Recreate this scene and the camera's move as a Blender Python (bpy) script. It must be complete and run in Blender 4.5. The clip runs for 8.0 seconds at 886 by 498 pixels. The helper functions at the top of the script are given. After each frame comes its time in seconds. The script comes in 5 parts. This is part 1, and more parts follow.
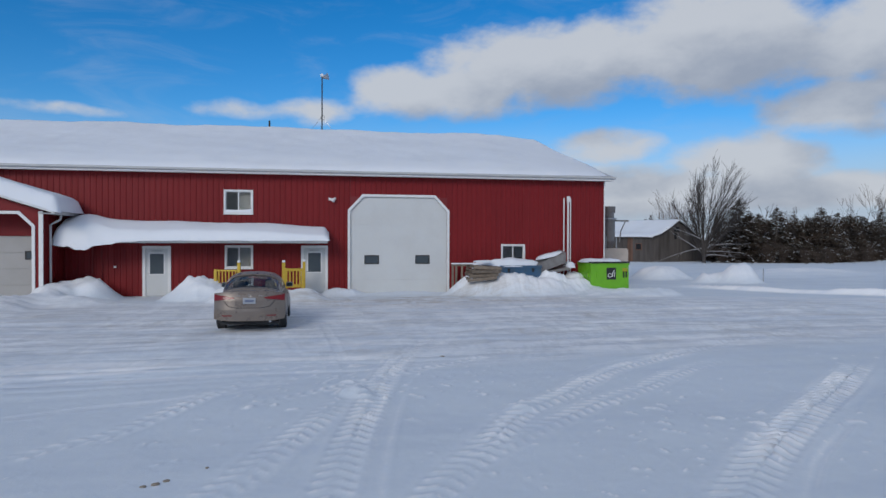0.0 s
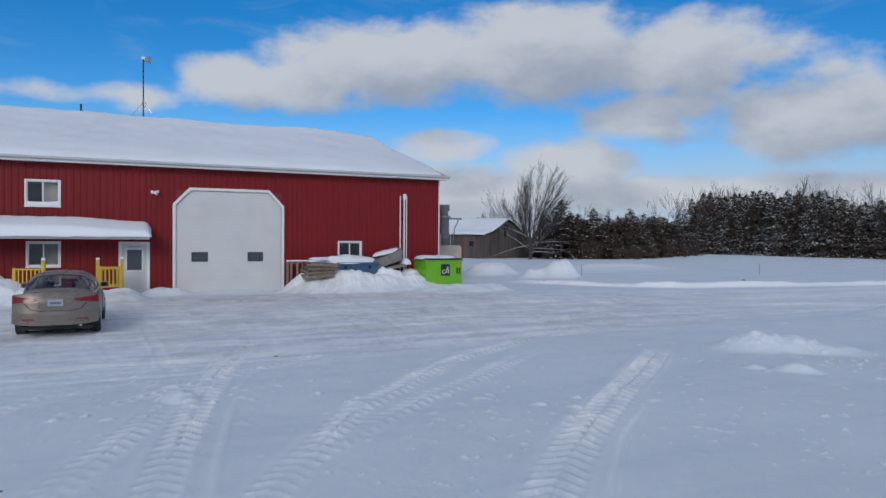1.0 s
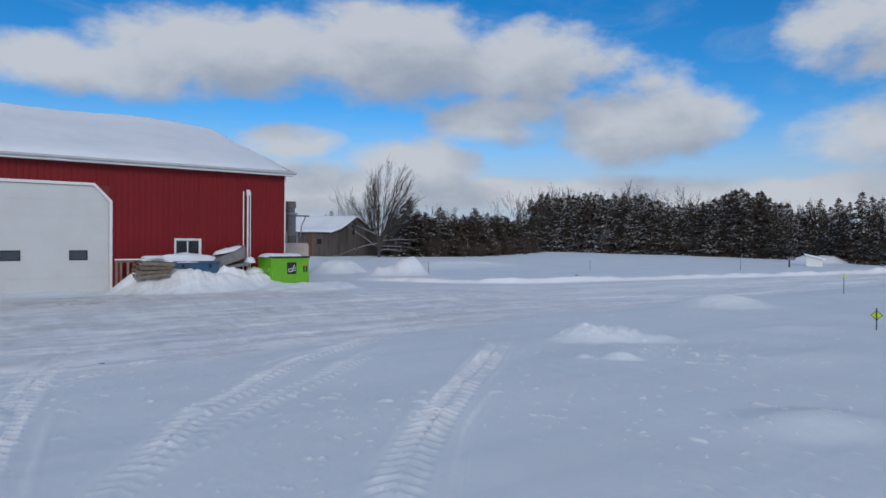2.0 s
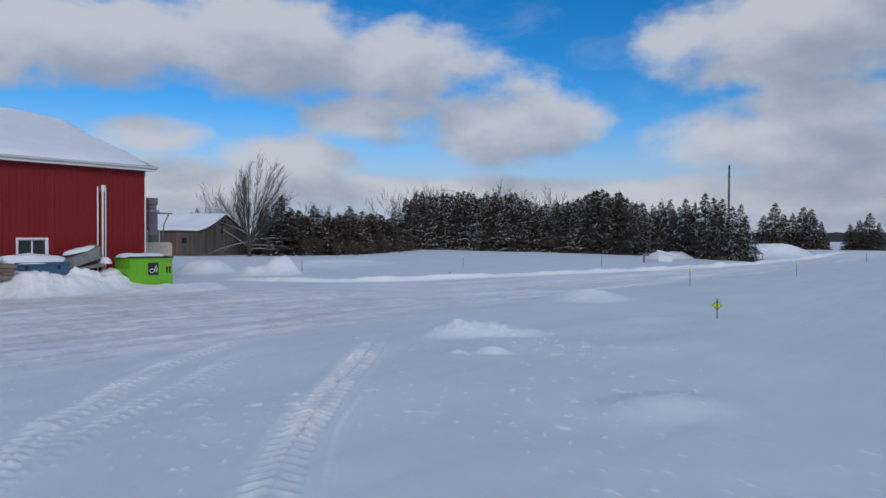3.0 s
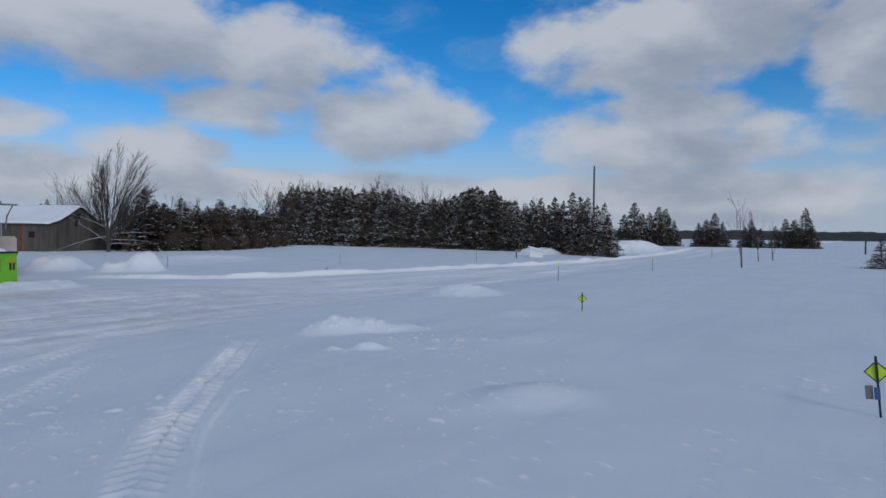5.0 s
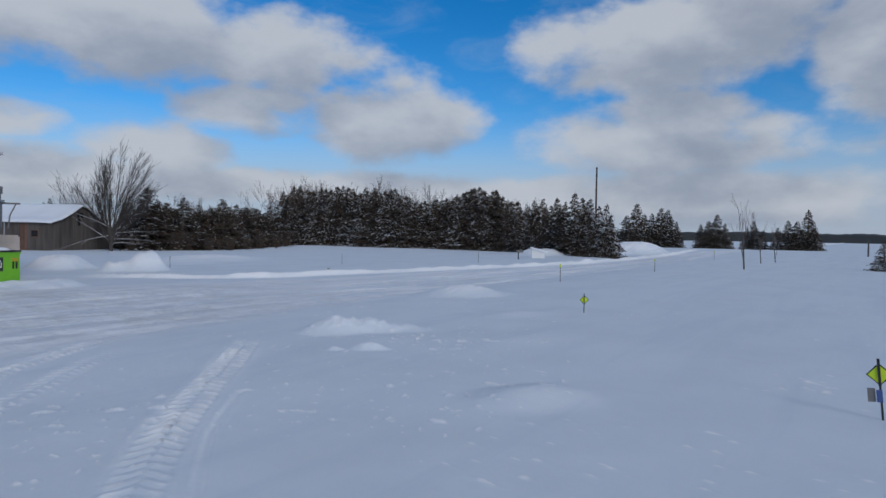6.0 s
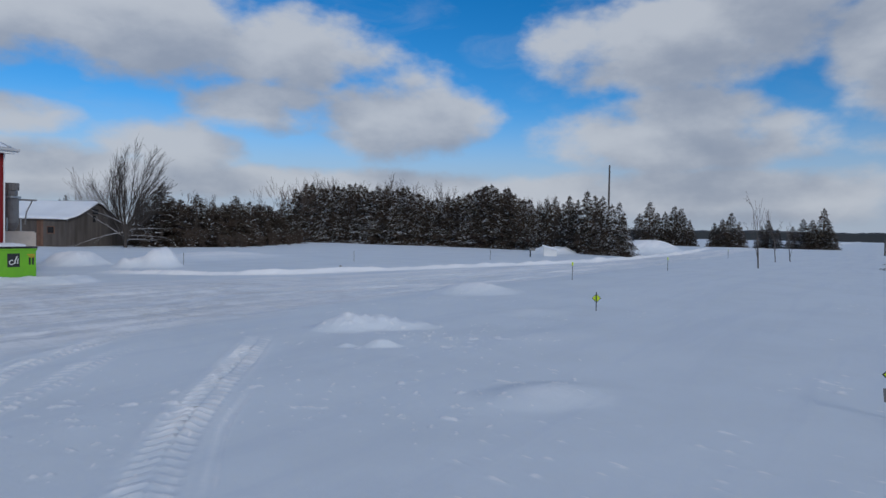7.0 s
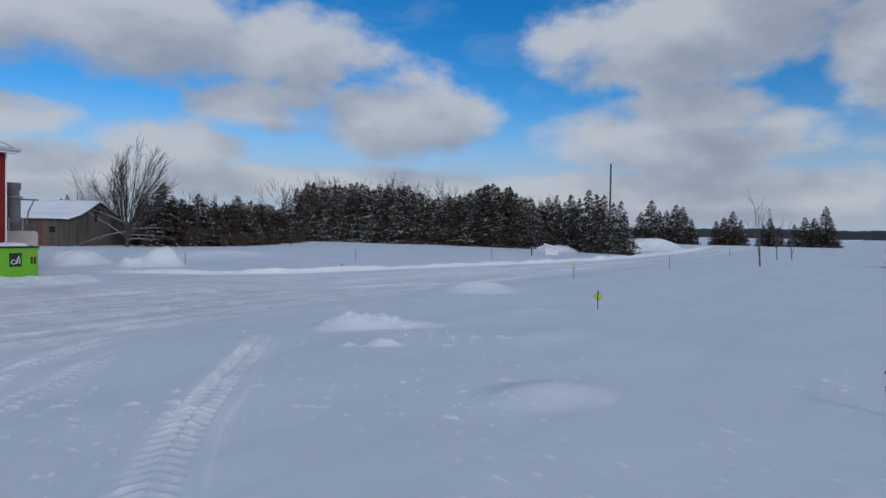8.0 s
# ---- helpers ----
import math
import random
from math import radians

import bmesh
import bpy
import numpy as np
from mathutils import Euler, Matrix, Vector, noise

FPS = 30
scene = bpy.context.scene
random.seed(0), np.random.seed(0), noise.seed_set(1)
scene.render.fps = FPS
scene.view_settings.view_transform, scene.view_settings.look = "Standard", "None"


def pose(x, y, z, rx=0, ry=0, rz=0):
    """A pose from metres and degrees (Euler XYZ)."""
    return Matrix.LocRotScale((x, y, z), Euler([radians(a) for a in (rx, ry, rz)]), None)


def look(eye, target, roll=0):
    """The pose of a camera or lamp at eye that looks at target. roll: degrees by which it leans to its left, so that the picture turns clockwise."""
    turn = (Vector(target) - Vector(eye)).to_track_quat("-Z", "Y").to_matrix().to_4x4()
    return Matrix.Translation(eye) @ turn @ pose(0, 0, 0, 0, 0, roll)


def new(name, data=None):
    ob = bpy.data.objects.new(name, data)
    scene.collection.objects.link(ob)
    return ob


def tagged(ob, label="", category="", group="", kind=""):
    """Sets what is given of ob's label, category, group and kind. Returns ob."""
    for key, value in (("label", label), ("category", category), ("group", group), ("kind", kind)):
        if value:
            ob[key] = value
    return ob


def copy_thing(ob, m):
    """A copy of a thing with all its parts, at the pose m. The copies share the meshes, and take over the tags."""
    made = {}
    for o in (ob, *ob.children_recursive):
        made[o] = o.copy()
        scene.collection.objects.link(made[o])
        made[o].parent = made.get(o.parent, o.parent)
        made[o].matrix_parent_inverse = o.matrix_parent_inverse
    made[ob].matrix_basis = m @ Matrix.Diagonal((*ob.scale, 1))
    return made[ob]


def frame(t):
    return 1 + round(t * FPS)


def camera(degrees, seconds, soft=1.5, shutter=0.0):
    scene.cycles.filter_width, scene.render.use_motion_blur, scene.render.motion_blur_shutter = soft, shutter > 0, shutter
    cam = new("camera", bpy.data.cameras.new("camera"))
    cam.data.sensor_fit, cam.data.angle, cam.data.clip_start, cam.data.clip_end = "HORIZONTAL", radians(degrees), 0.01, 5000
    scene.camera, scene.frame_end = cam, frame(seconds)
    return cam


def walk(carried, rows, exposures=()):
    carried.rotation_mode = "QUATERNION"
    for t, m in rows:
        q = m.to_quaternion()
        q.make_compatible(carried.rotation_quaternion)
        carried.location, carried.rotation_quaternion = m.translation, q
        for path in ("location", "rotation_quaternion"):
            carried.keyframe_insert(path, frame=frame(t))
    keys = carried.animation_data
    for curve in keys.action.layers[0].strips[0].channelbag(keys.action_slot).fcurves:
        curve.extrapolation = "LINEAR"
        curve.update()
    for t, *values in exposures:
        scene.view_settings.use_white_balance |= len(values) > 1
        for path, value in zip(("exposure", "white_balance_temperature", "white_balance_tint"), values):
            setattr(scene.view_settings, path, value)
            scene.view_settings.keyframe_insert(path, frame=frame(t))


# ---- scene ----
# camera: a phone panned by hand, standing in a snowy yard
cam = camera(66.75, 8.0)
PATH = [
    # seconds, yaw, pitch, roll
    (0.0, -10.837, -0.62, -0.15), (0.5, -17.704, -0.709, -0.099), (1.0, -24.607, -0.819, -0.386),
    (1.5, -30.931, -0.915, -0.518), (2.0, -37.427, -0.904, -0.533), (3.5, -52.304, -1.085, -0.328),
    (4.0, -56.142, -1.216, -0.429), (4.5, -58.382, -1.284, -0.596), (6.0, -58.232, -1.196, -0.918),
    (6.5, -57.828, -1.244, -0.897), (7.0, -57.224, -1.416, -1.1), (7.5, -56.969, -1.553, -1.164),
    (8.0, -57.108, -1.522, -0.985),
]
EYE = 2.3
EXPOSURES = [(0.0, -0.05, 6200, 10), (1.5, -0.05, 6200, 10), (3.5, -0.14, 6050, 10), (4.5, -0.2, 6050, 10), (8.0, -0.2, 6050, 10)]
ARM = 0.15        # the phone swings round the holder at this reach


def swing(yaw):
    a, b = radians(-yaw), radians(-PATH[0][1])
    return ARM * (math.sin(a) - math.sin(b)), ARM * (math.cos(a) - math.cos(b))


walk(cam, [(t, pose(*swing(yaw), EYE, 90 + pitch, roll, yaw)) for t, yaw, pitch, roll in PATH], EXPOSURES)

# ---------------------------------------------------------------- sky and sun
SUN_AZ, SUN_EL = -150.0, 23.0      # degrees clockwise from +y, and above the horizon


def node(tree, kind, **values):
    n = tree.nodes.new(kind)
    for key, value in values.items():
        n.inputs[key].default_value = value
    return n


class Graph:
    """Short hand for maths in a node tree."""

    def __init__(self, tree):
        self.tree = tree

    def put(self, socket, value):
        if isinstance(value, (int, float)):
            socket.default_value = value
        else:
            self.tree.links.new(value, socket)

    def m(self, op, a, b=0.0, c=0.0, clamp=False):
        n = self.tree.nodes.new("ShaderNodeMath")
        n.operation, n.use_clamp = op, clamp
        self.put(n.inputs[0], a), self.put(n.inputs[1], b), self.put(n.inputs[2], c)
        return n.outputs[0]

    def smooth(self, x, lo, hi, a=0.0, b=1.0):
        n = self.tree.nodes.new("ShaderNodeMapRange")
        n.interpolation_type = "SMOOTHSTEP"
        for i, v in enumerate((x, lo, hi, a, b)):
            self.put(n.inputs[i], v)
        return n.outputs[0]

    def xyz(self, x, y, z):
        n = self.tree.nodes.new("ShaderNodeCombineXYZ")
        for i, v in enumerate((x, y, z)):
            self.put(n.inputs[i], v)
        return n.outputs[0]

    def noise(self, vector, scale, detail=4.0, rough=0.55, distort=0.0):
        n = self.tree.nodes.new("ShaderNodeTexNoise")
        self.tree.links.new(vector, n.inputs["Vector"])
        n.inputs["Scale"].default_value, n.inputs["Detail"].default_value = scale, detail
        n.inputs["Roughness"].default_value, n.inputs["Distortion"].default_value = rough, distort
        return n.outputs["Fac"]

    def mix(self, fac, a, b):
        n = self.tree.nodes.new("ShaderNodeMix")
        n.data_type = "RGBA"
        self.put(n.inputs["Factor"], fac)
        for key, v in ((6, a), (7, b)):
            if isinstance(v, tuple):
                n.inputs[key].default_value = (*v, 1)
            else:
                self.tree.links.new(v, n.inputs[key])
        return n.outputs[2]


# cumulus: azimuth and elevation of the middle, half width, half height (degrees), strength
CLOUDS = [
    (21, 14.4, 11.5, 3.5, 1.0), (33, 15.3, 9.0, 4.1, 1.05), (45, 14.6, 8.5, 3.5, 1.0), (7.5, 12.4, 5.5, 2.4, 0.85), (14, 12.6, 8, 2.6, 0.85),
    (53.6, 9.6, 7.4, 3.8, 1.05), (42.5, 9.9, 6.0, 2.3, 0.85), (24.5, 8.0, 5.0, 1.7, 0.6), (35, 6.2, 5.6, 2.3, 0.95), (28, 4.2, 12, 2.2, 0.85),
    (0, 10.9, 4, 1.7, 0.5), (-6, 10.6, 7, 1.3, 0.15), (-18, 9.7, 6, 0.8, 0.1),
    (76, 7.7, 11.5, 2.7, 1.05), (77, 10.0, 6.8, 2.3, 1.0), (76, 15.2, 10.5, 4.2, 1.05), (84, 19, 8, 4.5, 0.9), (91, 13.5, 4.5, 6, 1.0),
    (58, 3.8, 38, 1.7, 0.8), (78, 3.2, 17, 2.6, 0.85),
]


def cloud_group():
    """Cloud cover as a function of azimuth and elevation, in degrees."""
    tree = bpy.data.node_groups.new("cloud_cover", "ShaderNodeTree")
    for name, flow in (("az", "INPUT"), ("el", "INPUT"), ("cover", "OUTPUT")):
        tree.interface.new_socket(name, in_out=flow, socket_type="NodeSocketFloat")
    g = Graph(tree)
    source, sink = tree.nodes.new("NodeGroupInput"), tree.nodes.new("NodeGroupOutput")
    az, el = source.outputs[0], source.outputs[1]
    flat = g.xyz(g.m("MULTIPLY", az, 0.1), g.m("MULTIPLY", el, 0.17), 3.7)
    puff = g.m("SUBTRACT", g.noise(flat, 2.0, 8.0, 0.56), 0.5)
    fine = g.m("SUBTRACT", g.noise(flat, 0.9, 3.0, 0.5, 0.6), 0.5)
    total = -1.0
    for a, e, w, h, s in CLOUDS:
        dx = g.m("DIVIDE", g.m("SUBTRACT", az, a), w)
        dy = g.m("DIVIDE", g.m("SUBTRACT", el, e), h)
        r = g.m("ADD", g.m("MULTIPLY", dx, dx), g.m("MULTIPLY", dy, dy))
        total = g.m("SMOOTH_MAX", total, g.m("SUBTRACT", s, r), 0.35)
    # the rest of the sky carries loose cumulus of its own
    side = g.m("ABSOLUTE", g.m("SUBTRACT", az, 35.0))
    away = g.m("MAXIMUM", g.smooth(side, 66.0, 85.0), g.smooth(el, 22.0, 30.0))
    loose = g.m("MULTIPLY_ADD", fine, 5.0, 0.25)
    total = g.m("ADD", total, g.m("MULTIPLY", away, g.m("SUBTRACT", g.m("MAXIMUM", loose, total), total)))
    out = g.m("ADD", total, g.m("ADD", g.m("MULTIPLY", puff, 2.1), g.m("MULTIPLY", fine, 1.2)))
    tree.links.new(out, sink.inputs[0])
    return tree


def make_world():
    world = bpy.data.worlds.new("winter_sky")
    scene.world = world
    world.use_nodes = True
    tree = world.node_tree
    tree.nodes.clear()
    g = Graph(tree)
    coord = tree.nodes.new("ShaderNodeTexCoord").outputs["Generated"]
    split = tree.nodes.new("ShaderNodeSeparateXYZ")
    tree.links.new(coord, split.inputs[0])
    x, y, z = split.outputs
    deg = 180 / math.pi
    az = g.m("MULTIPLY", g.m("ARCTAN2", x, y), deg)
    el = g.m("MULTIPLY", g.m("ARCSINE", z), deg)
    group = cloud_group()

    def cover(a, e):
        n = tree.nodes.new("ShaderNodeGroup")
        n.node_tree = group
        g.put(n.inputs[0], a), g.put(n.inputs[1], e)
        return n.outputs[0]

    here = cover(az, el)
    sunward = cover(g.m("SUBTRACT", az, 2.0), g.m("ADD", el, 3.0))
    sky = tree.nodes.new("ShaderNodeTexSky")
    sky.sky_type, sky.sun_disc = "NISHITA", False
    sky.sun_elevation, sky.sun_rotation = radians(SUN_EL), radians(SUN_AZ)
    sky.air_density, sky.dust_density, sky.ozone_density = 0.8, 0.15, 3.0
    veil = g.noise(g.xyz(g.m("MULTIPLY", az, 0.05), g.m("MULTIPLY", el, 0.16), 9.1), 2.2, 7.0, 0.6, 0.8)
    dense = g.m("MAXIMUM", g.smooth(here, -0.34, 0.60), g.smooth(veil, 0.46, 0.80, 0.0, 0.16))
    thick = g.smooth(g.m("SUBTRACT", sunward, g.m("MULTIPLY", here, 0.2)), -0.55, 1.25)
    lit = g.mix(thick, (6.3, 6.5, 6.8), (3.6, 4.0, 4.75))
    haze = g.smooth(el, 11.0, 1.5, 0.0, 0.92)
    deep = node(tree, "ShaderNodeHueSaturation", Saturation=1.36, Value=1.28)
    tree.links.new(sky.outputs[0], deep.inputs["Color"])
    clear = g.mix(haze, deep.outputs[0], (4.5, 5.1, 6.1))
    colour = g.mix(g.m("MULTIPLY", dense, 0.96), clear, lit)
    back = node(tree, "ShaderNodeBackground", Strength=0.09)
    tree.links.new(colour, back.inputs[0])
    out = tree.nodes.new("ShaderNodeOutputWorld")
    tree.links.new(back.outputs[0], out.inputs[0])
    world.cycles.sampling_method = "MANUAL"
    world.cycles.sample_map_resolution = 512


make_world()
sun = new("sun", bpy.data.lights.new("sun", "SUN"))
sun.data.energy, sun.data.angle, sun.data.color = 1.25, radians(20), (1.0, 0.94, 0.85)
sun_way = Vector((math.sin(radians(SUN_AZ)) * math.cos(radians(SUN_EL)), math.cos(radians(SUN_AZ)) * math.cos(radians(SUN_EL)), math.sin(radians(SUN_EL))))
sun.matrix_world = look(sun_way * 50, (0, 0, 0))

# ---------------------------------------------------------------- materials


def surface(name, colour, rough=0.6, metal=0.0, other=None, scale=3.0, amount=0.5, bump=0.1, bump_scale=40.0, vary=0.0, spec=0.5, stretch=(1, 1, 1)):
    """A painted, wooden, metal or stone surface with stains at one scale and grain at another."""
    mat = bpy.data.materials.new(name)
    mat.use_nodes = True
    tree = mat.node_tree
    g = Graph(tree)
    bsdf = tree.nodes["Principled BSDF"]
    bsdf.inputs["Roughness"].default_value, bsdf.inputs["Metallic"].default_value = rough, metal
    bsdf.inputs["Specular IOR Level"].default_value = spec
    coord = tree.nodes.new("ShaderNodeTexCoord").outputs["Object"]
    mapping = node(tree, "ShaderNodeMapping", Scale=stretch)
    tree.links.new(coord, mapping.inputs[0])
    where = mapping.outputs[0]
    other = other or tuple(c * 0.72 for c in colour)
    stain = g.smooth(g.noise(where, scale, 5.0, 0.6), 0.38, 0.72)
    grain = g.noise(where, bump_scale, 3.0, 0.6)
    tone = g.mix(g.m("MULTIPLY", stain, amount), colour, other)
    value = g.m("MULTIPLY_ADD", grain, 0.24, 0.88)
    if vary:
        info = tree.nodes.new("ShaderNodeObjectInfo")
        value = g.m("MULTIPLY", value, g.m("MULTIPLY_ADD", info.outputs["Random"], vary, 1 - vary / 2))
    hsv = tree.nodes.new("ShaderNodeHueSaturation")
    g.put(hsv.inputs["Value"], value)
    tree.links.new(tone, hsv.inputs["Color"])
    tree.links.new(hsv.outputs[0], bsdf.inputs["Base Color"])
    g.put(bsdf.inputs["Roughness"], g.m("MULTIPLY_ADD", stain, 0.15, rough - 0.05))
    if bump:
        b = node(tree, "ShaderNodeBump", Strength=bump, Distance=0.02)
        g.put(b.inputs["Height"], grain)
        tree.links.new(b.outputs[0], bsdf.inputs["Normal"])
    return mat


def snow_surface(name, colour=(0.86, 0.88, 0.91), dirt=0.0, bump=0.35, crushed=None):
    mat = bpy.data.materials.new(name)
    mat.use_nodes = True
    tree = mat.node_tree
    g = Graph(tree)
    bsdf = tree.nodes["Principled BSDF"]
    bsdf.inputs["Roughness"].default_value = 0.75
    bsdf.inputs["Specular IOR Level"].default_value = 0.25
    coord = tree.nodes.new("ShaderNodeTexCoord").outputs["Object"]
    wide = g.smooth(g.noise(coord, 0.35, 5.0, 0.6), 0.40, 0.70)
    tone = g.mix(g.m("MULTIPLY", wide, 0.35), colour, tuple(c * 0.86 for c in colour))
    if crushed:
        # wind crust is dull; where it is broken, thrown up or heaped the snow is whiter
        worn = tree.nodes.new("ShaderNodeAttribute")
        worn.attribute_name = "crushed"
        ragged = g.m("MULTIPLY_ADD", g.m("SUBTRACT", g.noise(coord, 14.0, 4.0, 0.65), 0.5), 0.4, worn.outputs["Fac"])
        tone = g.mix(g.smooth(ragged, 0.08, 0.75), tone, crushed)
    if dirt:
        # sand and slush carried in by wheels, in blots of their own
        blot = g.smooth(g.noise(coord, 0.9, 7.0, 0.68, 0.8), 0.60, 0.76)
        tone = g.mix(g.m("MULTIPLY", blot, dirt), tone, (0.46, 0.42, 0.37))
        # the yard is driven hard: fine scraped streaks of ice, grit and loose white snow
        yard = tree.nodes.new("ShaderNodeAttribute")
        yard.attribute_name = "packed"
        lanes = node(tree, "ShaderNodeMapping", Scale=(0.16, 1.5, 0.3), Rotation=(0, 0, radians(-7)))
        tree.links.new(coord, lanes.inputs[0])
        lane = g.noise(lanes.outputs[0], 1.3, 8.0, 0.68, 0.9)
        cross = node(tree, "ShaderNodeMapping", Scale=(1.1, 0.22, 0.3), Rotation=(0, 0, radians(-38)))
        tree.links.new(coord, cross.inputs[0])
        skid = g.noise(cross.outputs[0], 1.2, 7.0, 0.66, 0.7)
        scrape = g.smooth(g.m("ADD", g.m("MULTIPLY", lane, 0.65), g.m("MULTIPLY", skid, 0.35)), 0.45, 0.57)
        tone = g.mix(g.m("MULTIPLY", yard.outputs["Fac"], 0.8), tone, g.mix(scrape, (0.62, 0.63, 0.65), (0.88, 0.88, 0.885)))
        fleck = g.smooth(g.noise(lanes.outputs[0], 5.5, 6.0, 0.72, 0.5), 0.50, 0.60)
        tone = g.mix(g.m("MULTIPLY", g.m("MULTIPLY", fleck, yard.outputs["Fac"]), 0.6), tone, (0.90, 0.90, 0.905))
        soil = g.smooth(g.m("ADD", g.noise(coord, 0.30, 7.0, 0.7, 1.2), g.m("MULTIPLY", lane, 0.25)), 0.64, 0.82)
        tone = g.mix(g.m("MULTIPLY", g.m("MULTIPLY", soil, yard.outputs["Fac"]), 0.42), tone, (0.42, 0.38, 0.33))
        # bands of polished ice where wheels have run
        bands = node(tree, "ShaderNodeMapping", Scale=(0.10, 0.85, 0.3), Rotation=(0, 0, radians(6)))
        tree.links.new(coord, bands.inputs[0])
        ice = g.smooth(g.noise(bands.outputs[0], 1.0, 6.0, 0.62, 0.4), 0.46, 0.66)
        tone = g.mix(g.m("MULTIPLY", ice, 0.45), tone, (0.66, 0.71, 0.78))
        # slush and grit in front of the tall door
        place = tree.nodes.new("ShaderNodeSeparateXYZ")
        tree.links.new(coord, place.inputs[0])
        dx = g.m("DIVIDE", g.m("SUBTRACT", place.outputs[0], 3.6), 8.0)
        dy = g.m("DIVIDE", g.m("SUBTRACT", place.outputs[1], 26.0), 3.0)
        patch = g.smooth(g.m("ADD", g.m("MULTIPLY", dx, dx), g.m("MULTIPLY", dy, dy)), 1.0, 0.0)
        grit = g.smooth(g.m("ADD", g.m("MULTIPLY", g.noise(coord, 0.8, 7.0, 0.7, 1.0), 0.5), g.m("MULTIPLY", lane, 0.5)), 0.44, 0.66)
        tone = g.mix(g.m("MULTIPLY", g.m("MULTIPLY", patch, grit), 0.9), tone, (0.40, 0.35, 0.29))
    tree.links.new(tone, bsdf.inputs["Base Color"])
    grain = g.m("ADD", g.m("ADD", g.m("MULTIPLY", g.noise(coord, 2.6, 4.0, 0.6), 0.9), g.m("MULTIPLY", g.noise(coord, 11.0, 6.0, 0.65), 0.45)), g.m("MULTIPLY", g.noise(coord, 70.0, 3.0, 0.6), 0.3))
    b = node(tree, "ShaderNodeBump", Strength=bump, Distance=0.05)
    g.put(b.inputs["Height"], grain)
    tree.links.new(b.outputs[0], bsdf.inputs["Normal"])
    return mat


def glass(name, tint=(0.75, 0.8, 0.82)):
    mat = bpy.data.materials.new(name)
    mat.use_nodes = True
    bsdf = mat.node_tree.nodes["Principled BSDF"]
    bsdf.inputs["Base Color"].default_value = (*tint, 1)
    bsdf.inputs["Roughness"].default_value = 0.03
    bsdf.inputs["Transmission Weight"].default_value = 1.0
    return mat


SNOW = snow_surface("snow")
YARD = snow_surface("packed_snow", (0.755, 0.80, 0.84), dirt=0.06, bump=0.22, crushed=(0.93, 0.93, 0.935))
RED = surface("red_steel", (0.20, 0.012, 0.014), 0.5, other=(0.155, 0.010, 0.012), scale=0.6, amount=0.6, bump=0.03, vary=0.08, spec=0.25)
RED_TRIM = surface("red_trim", (0.19, 0.012, 0.014), 0.45, bump=0.03)
WHITE = surface("white_paint", (0.78, 0.78, 0.77), 0.45, other=(0.66, 0.65, 0.62), scale=2.0, amount=0.4, bump=0.03)
DOOR_WHITE = surface("white_door_steel", (0.62, 0.63, 0.62), 0.4, other=(0.56, 0.56, 0.545), scale=0.8, amount=0.5, bump=0.02)
GREY_TRIM = surface("grey_soffit", (0.50, 0.50, 0.50), 0.5, scale=1.5, amount=0.5, bump=0.03)
GALV = surface("galvanised_steel", (0.42, 0.43, 0.44), 0.42, 0.75, other=(0.30, 0.31, 0.33), scale=3.0, amount=0.6, bump=0.05)
DARK = surface("dark_void", (0.008, 0.008, 0.009), 0.8)
ROOM = surface("room_wall", (0.30, 0.29, 0.27), 0.8)
RUBBER = surface("black_rubber", (0.025, 0.025, 0.026), 0.75, other=(0.10, 0.10, 0.10), scale=8, amount=0.4)
GLASS = glass("window_glass")
OLD_WOOD = surface("weathered_boards", (0.105, 0.088, 0.076), 0.85, other=(0.062, 0.05, 0.042), scale=1.4, amount=0.8, bump=0.3, bump_scale=22, vary=0.28, stretch=(1, 1, 0.15))
BROWN = surface("brown_boards", (0.16, 0.085, 0.055), 0.85, scale=2.0, amount=0.7, bump=0.2, vary=0.3)
BARK = surface("bark", (0.125, 0.105, 0.09), 0.9, other=(0.06, 0.05, 0.045), scale=6, amount=0.8, bump=0.5, bump_scale=30)
BRUSH = surface("brush_stems", (0.075, 0.053, 0.04), 0.9, scale=4, amount=0.6)
TWIG = surface("twig_bark", (0.13, 0.10, 0.085), 0.9, scale=4, amount=0.6)
NEEDLES = surface("conifer_needles", (0.068, 0.055, 0.041), 0.85, other=(0.088, 0.056, 0.038), scale=0.5, amount=0.9, bump=0.0, vary=0.35)
FAR_WOOD = surface("far_woods", (0.035, 0.040, 0.042), 0.9, other=(0.06, 0.058, 0.056), scale=0.02, amount=0.9, bump=0)
CONCRETE = surface("concrete", (0.52, 0.45, 0.39), 0.85, scale=2.0, amount=0.6, bump=0.2)

# ---------------------------------------------------------------- mesh helpers


def part(name, bm, material, parent=None, label="", at=None, smooth=False):
    """One bmesh as one mesh object under a thing or a part."""
    me = bpy.data.meshes.new(name)
    if isinstance(bm, bmesh.types.BMesh):
        bmesh.ops.recalc_face_normals(bm, faces=bm.faces)
        bm.to_mesh(me)
        bm.free()
    else:
        me.from_pydata(*bm)
    for mtl in material if isinstance(material, (list, tuple)) else [material]:
        me.materials.append(mtl)
    if smooth:
        me.polygons.foreach_set("use_smooth", [True] * len(me.polygons))
    ob = new(name, me)
    if parent is not None:
        ob.parent = parent
    if at is not None:
        ob.matrix_basis = at
    if label:
        ob["label"] = label
    return ob


def thing(name, m, label, category, group="", kind=""):
    ob = new(name)
    ob.empty_display_size = 0.3
    ob.matrix_basis = m
    return tagged(ob, label, category, group, kind)


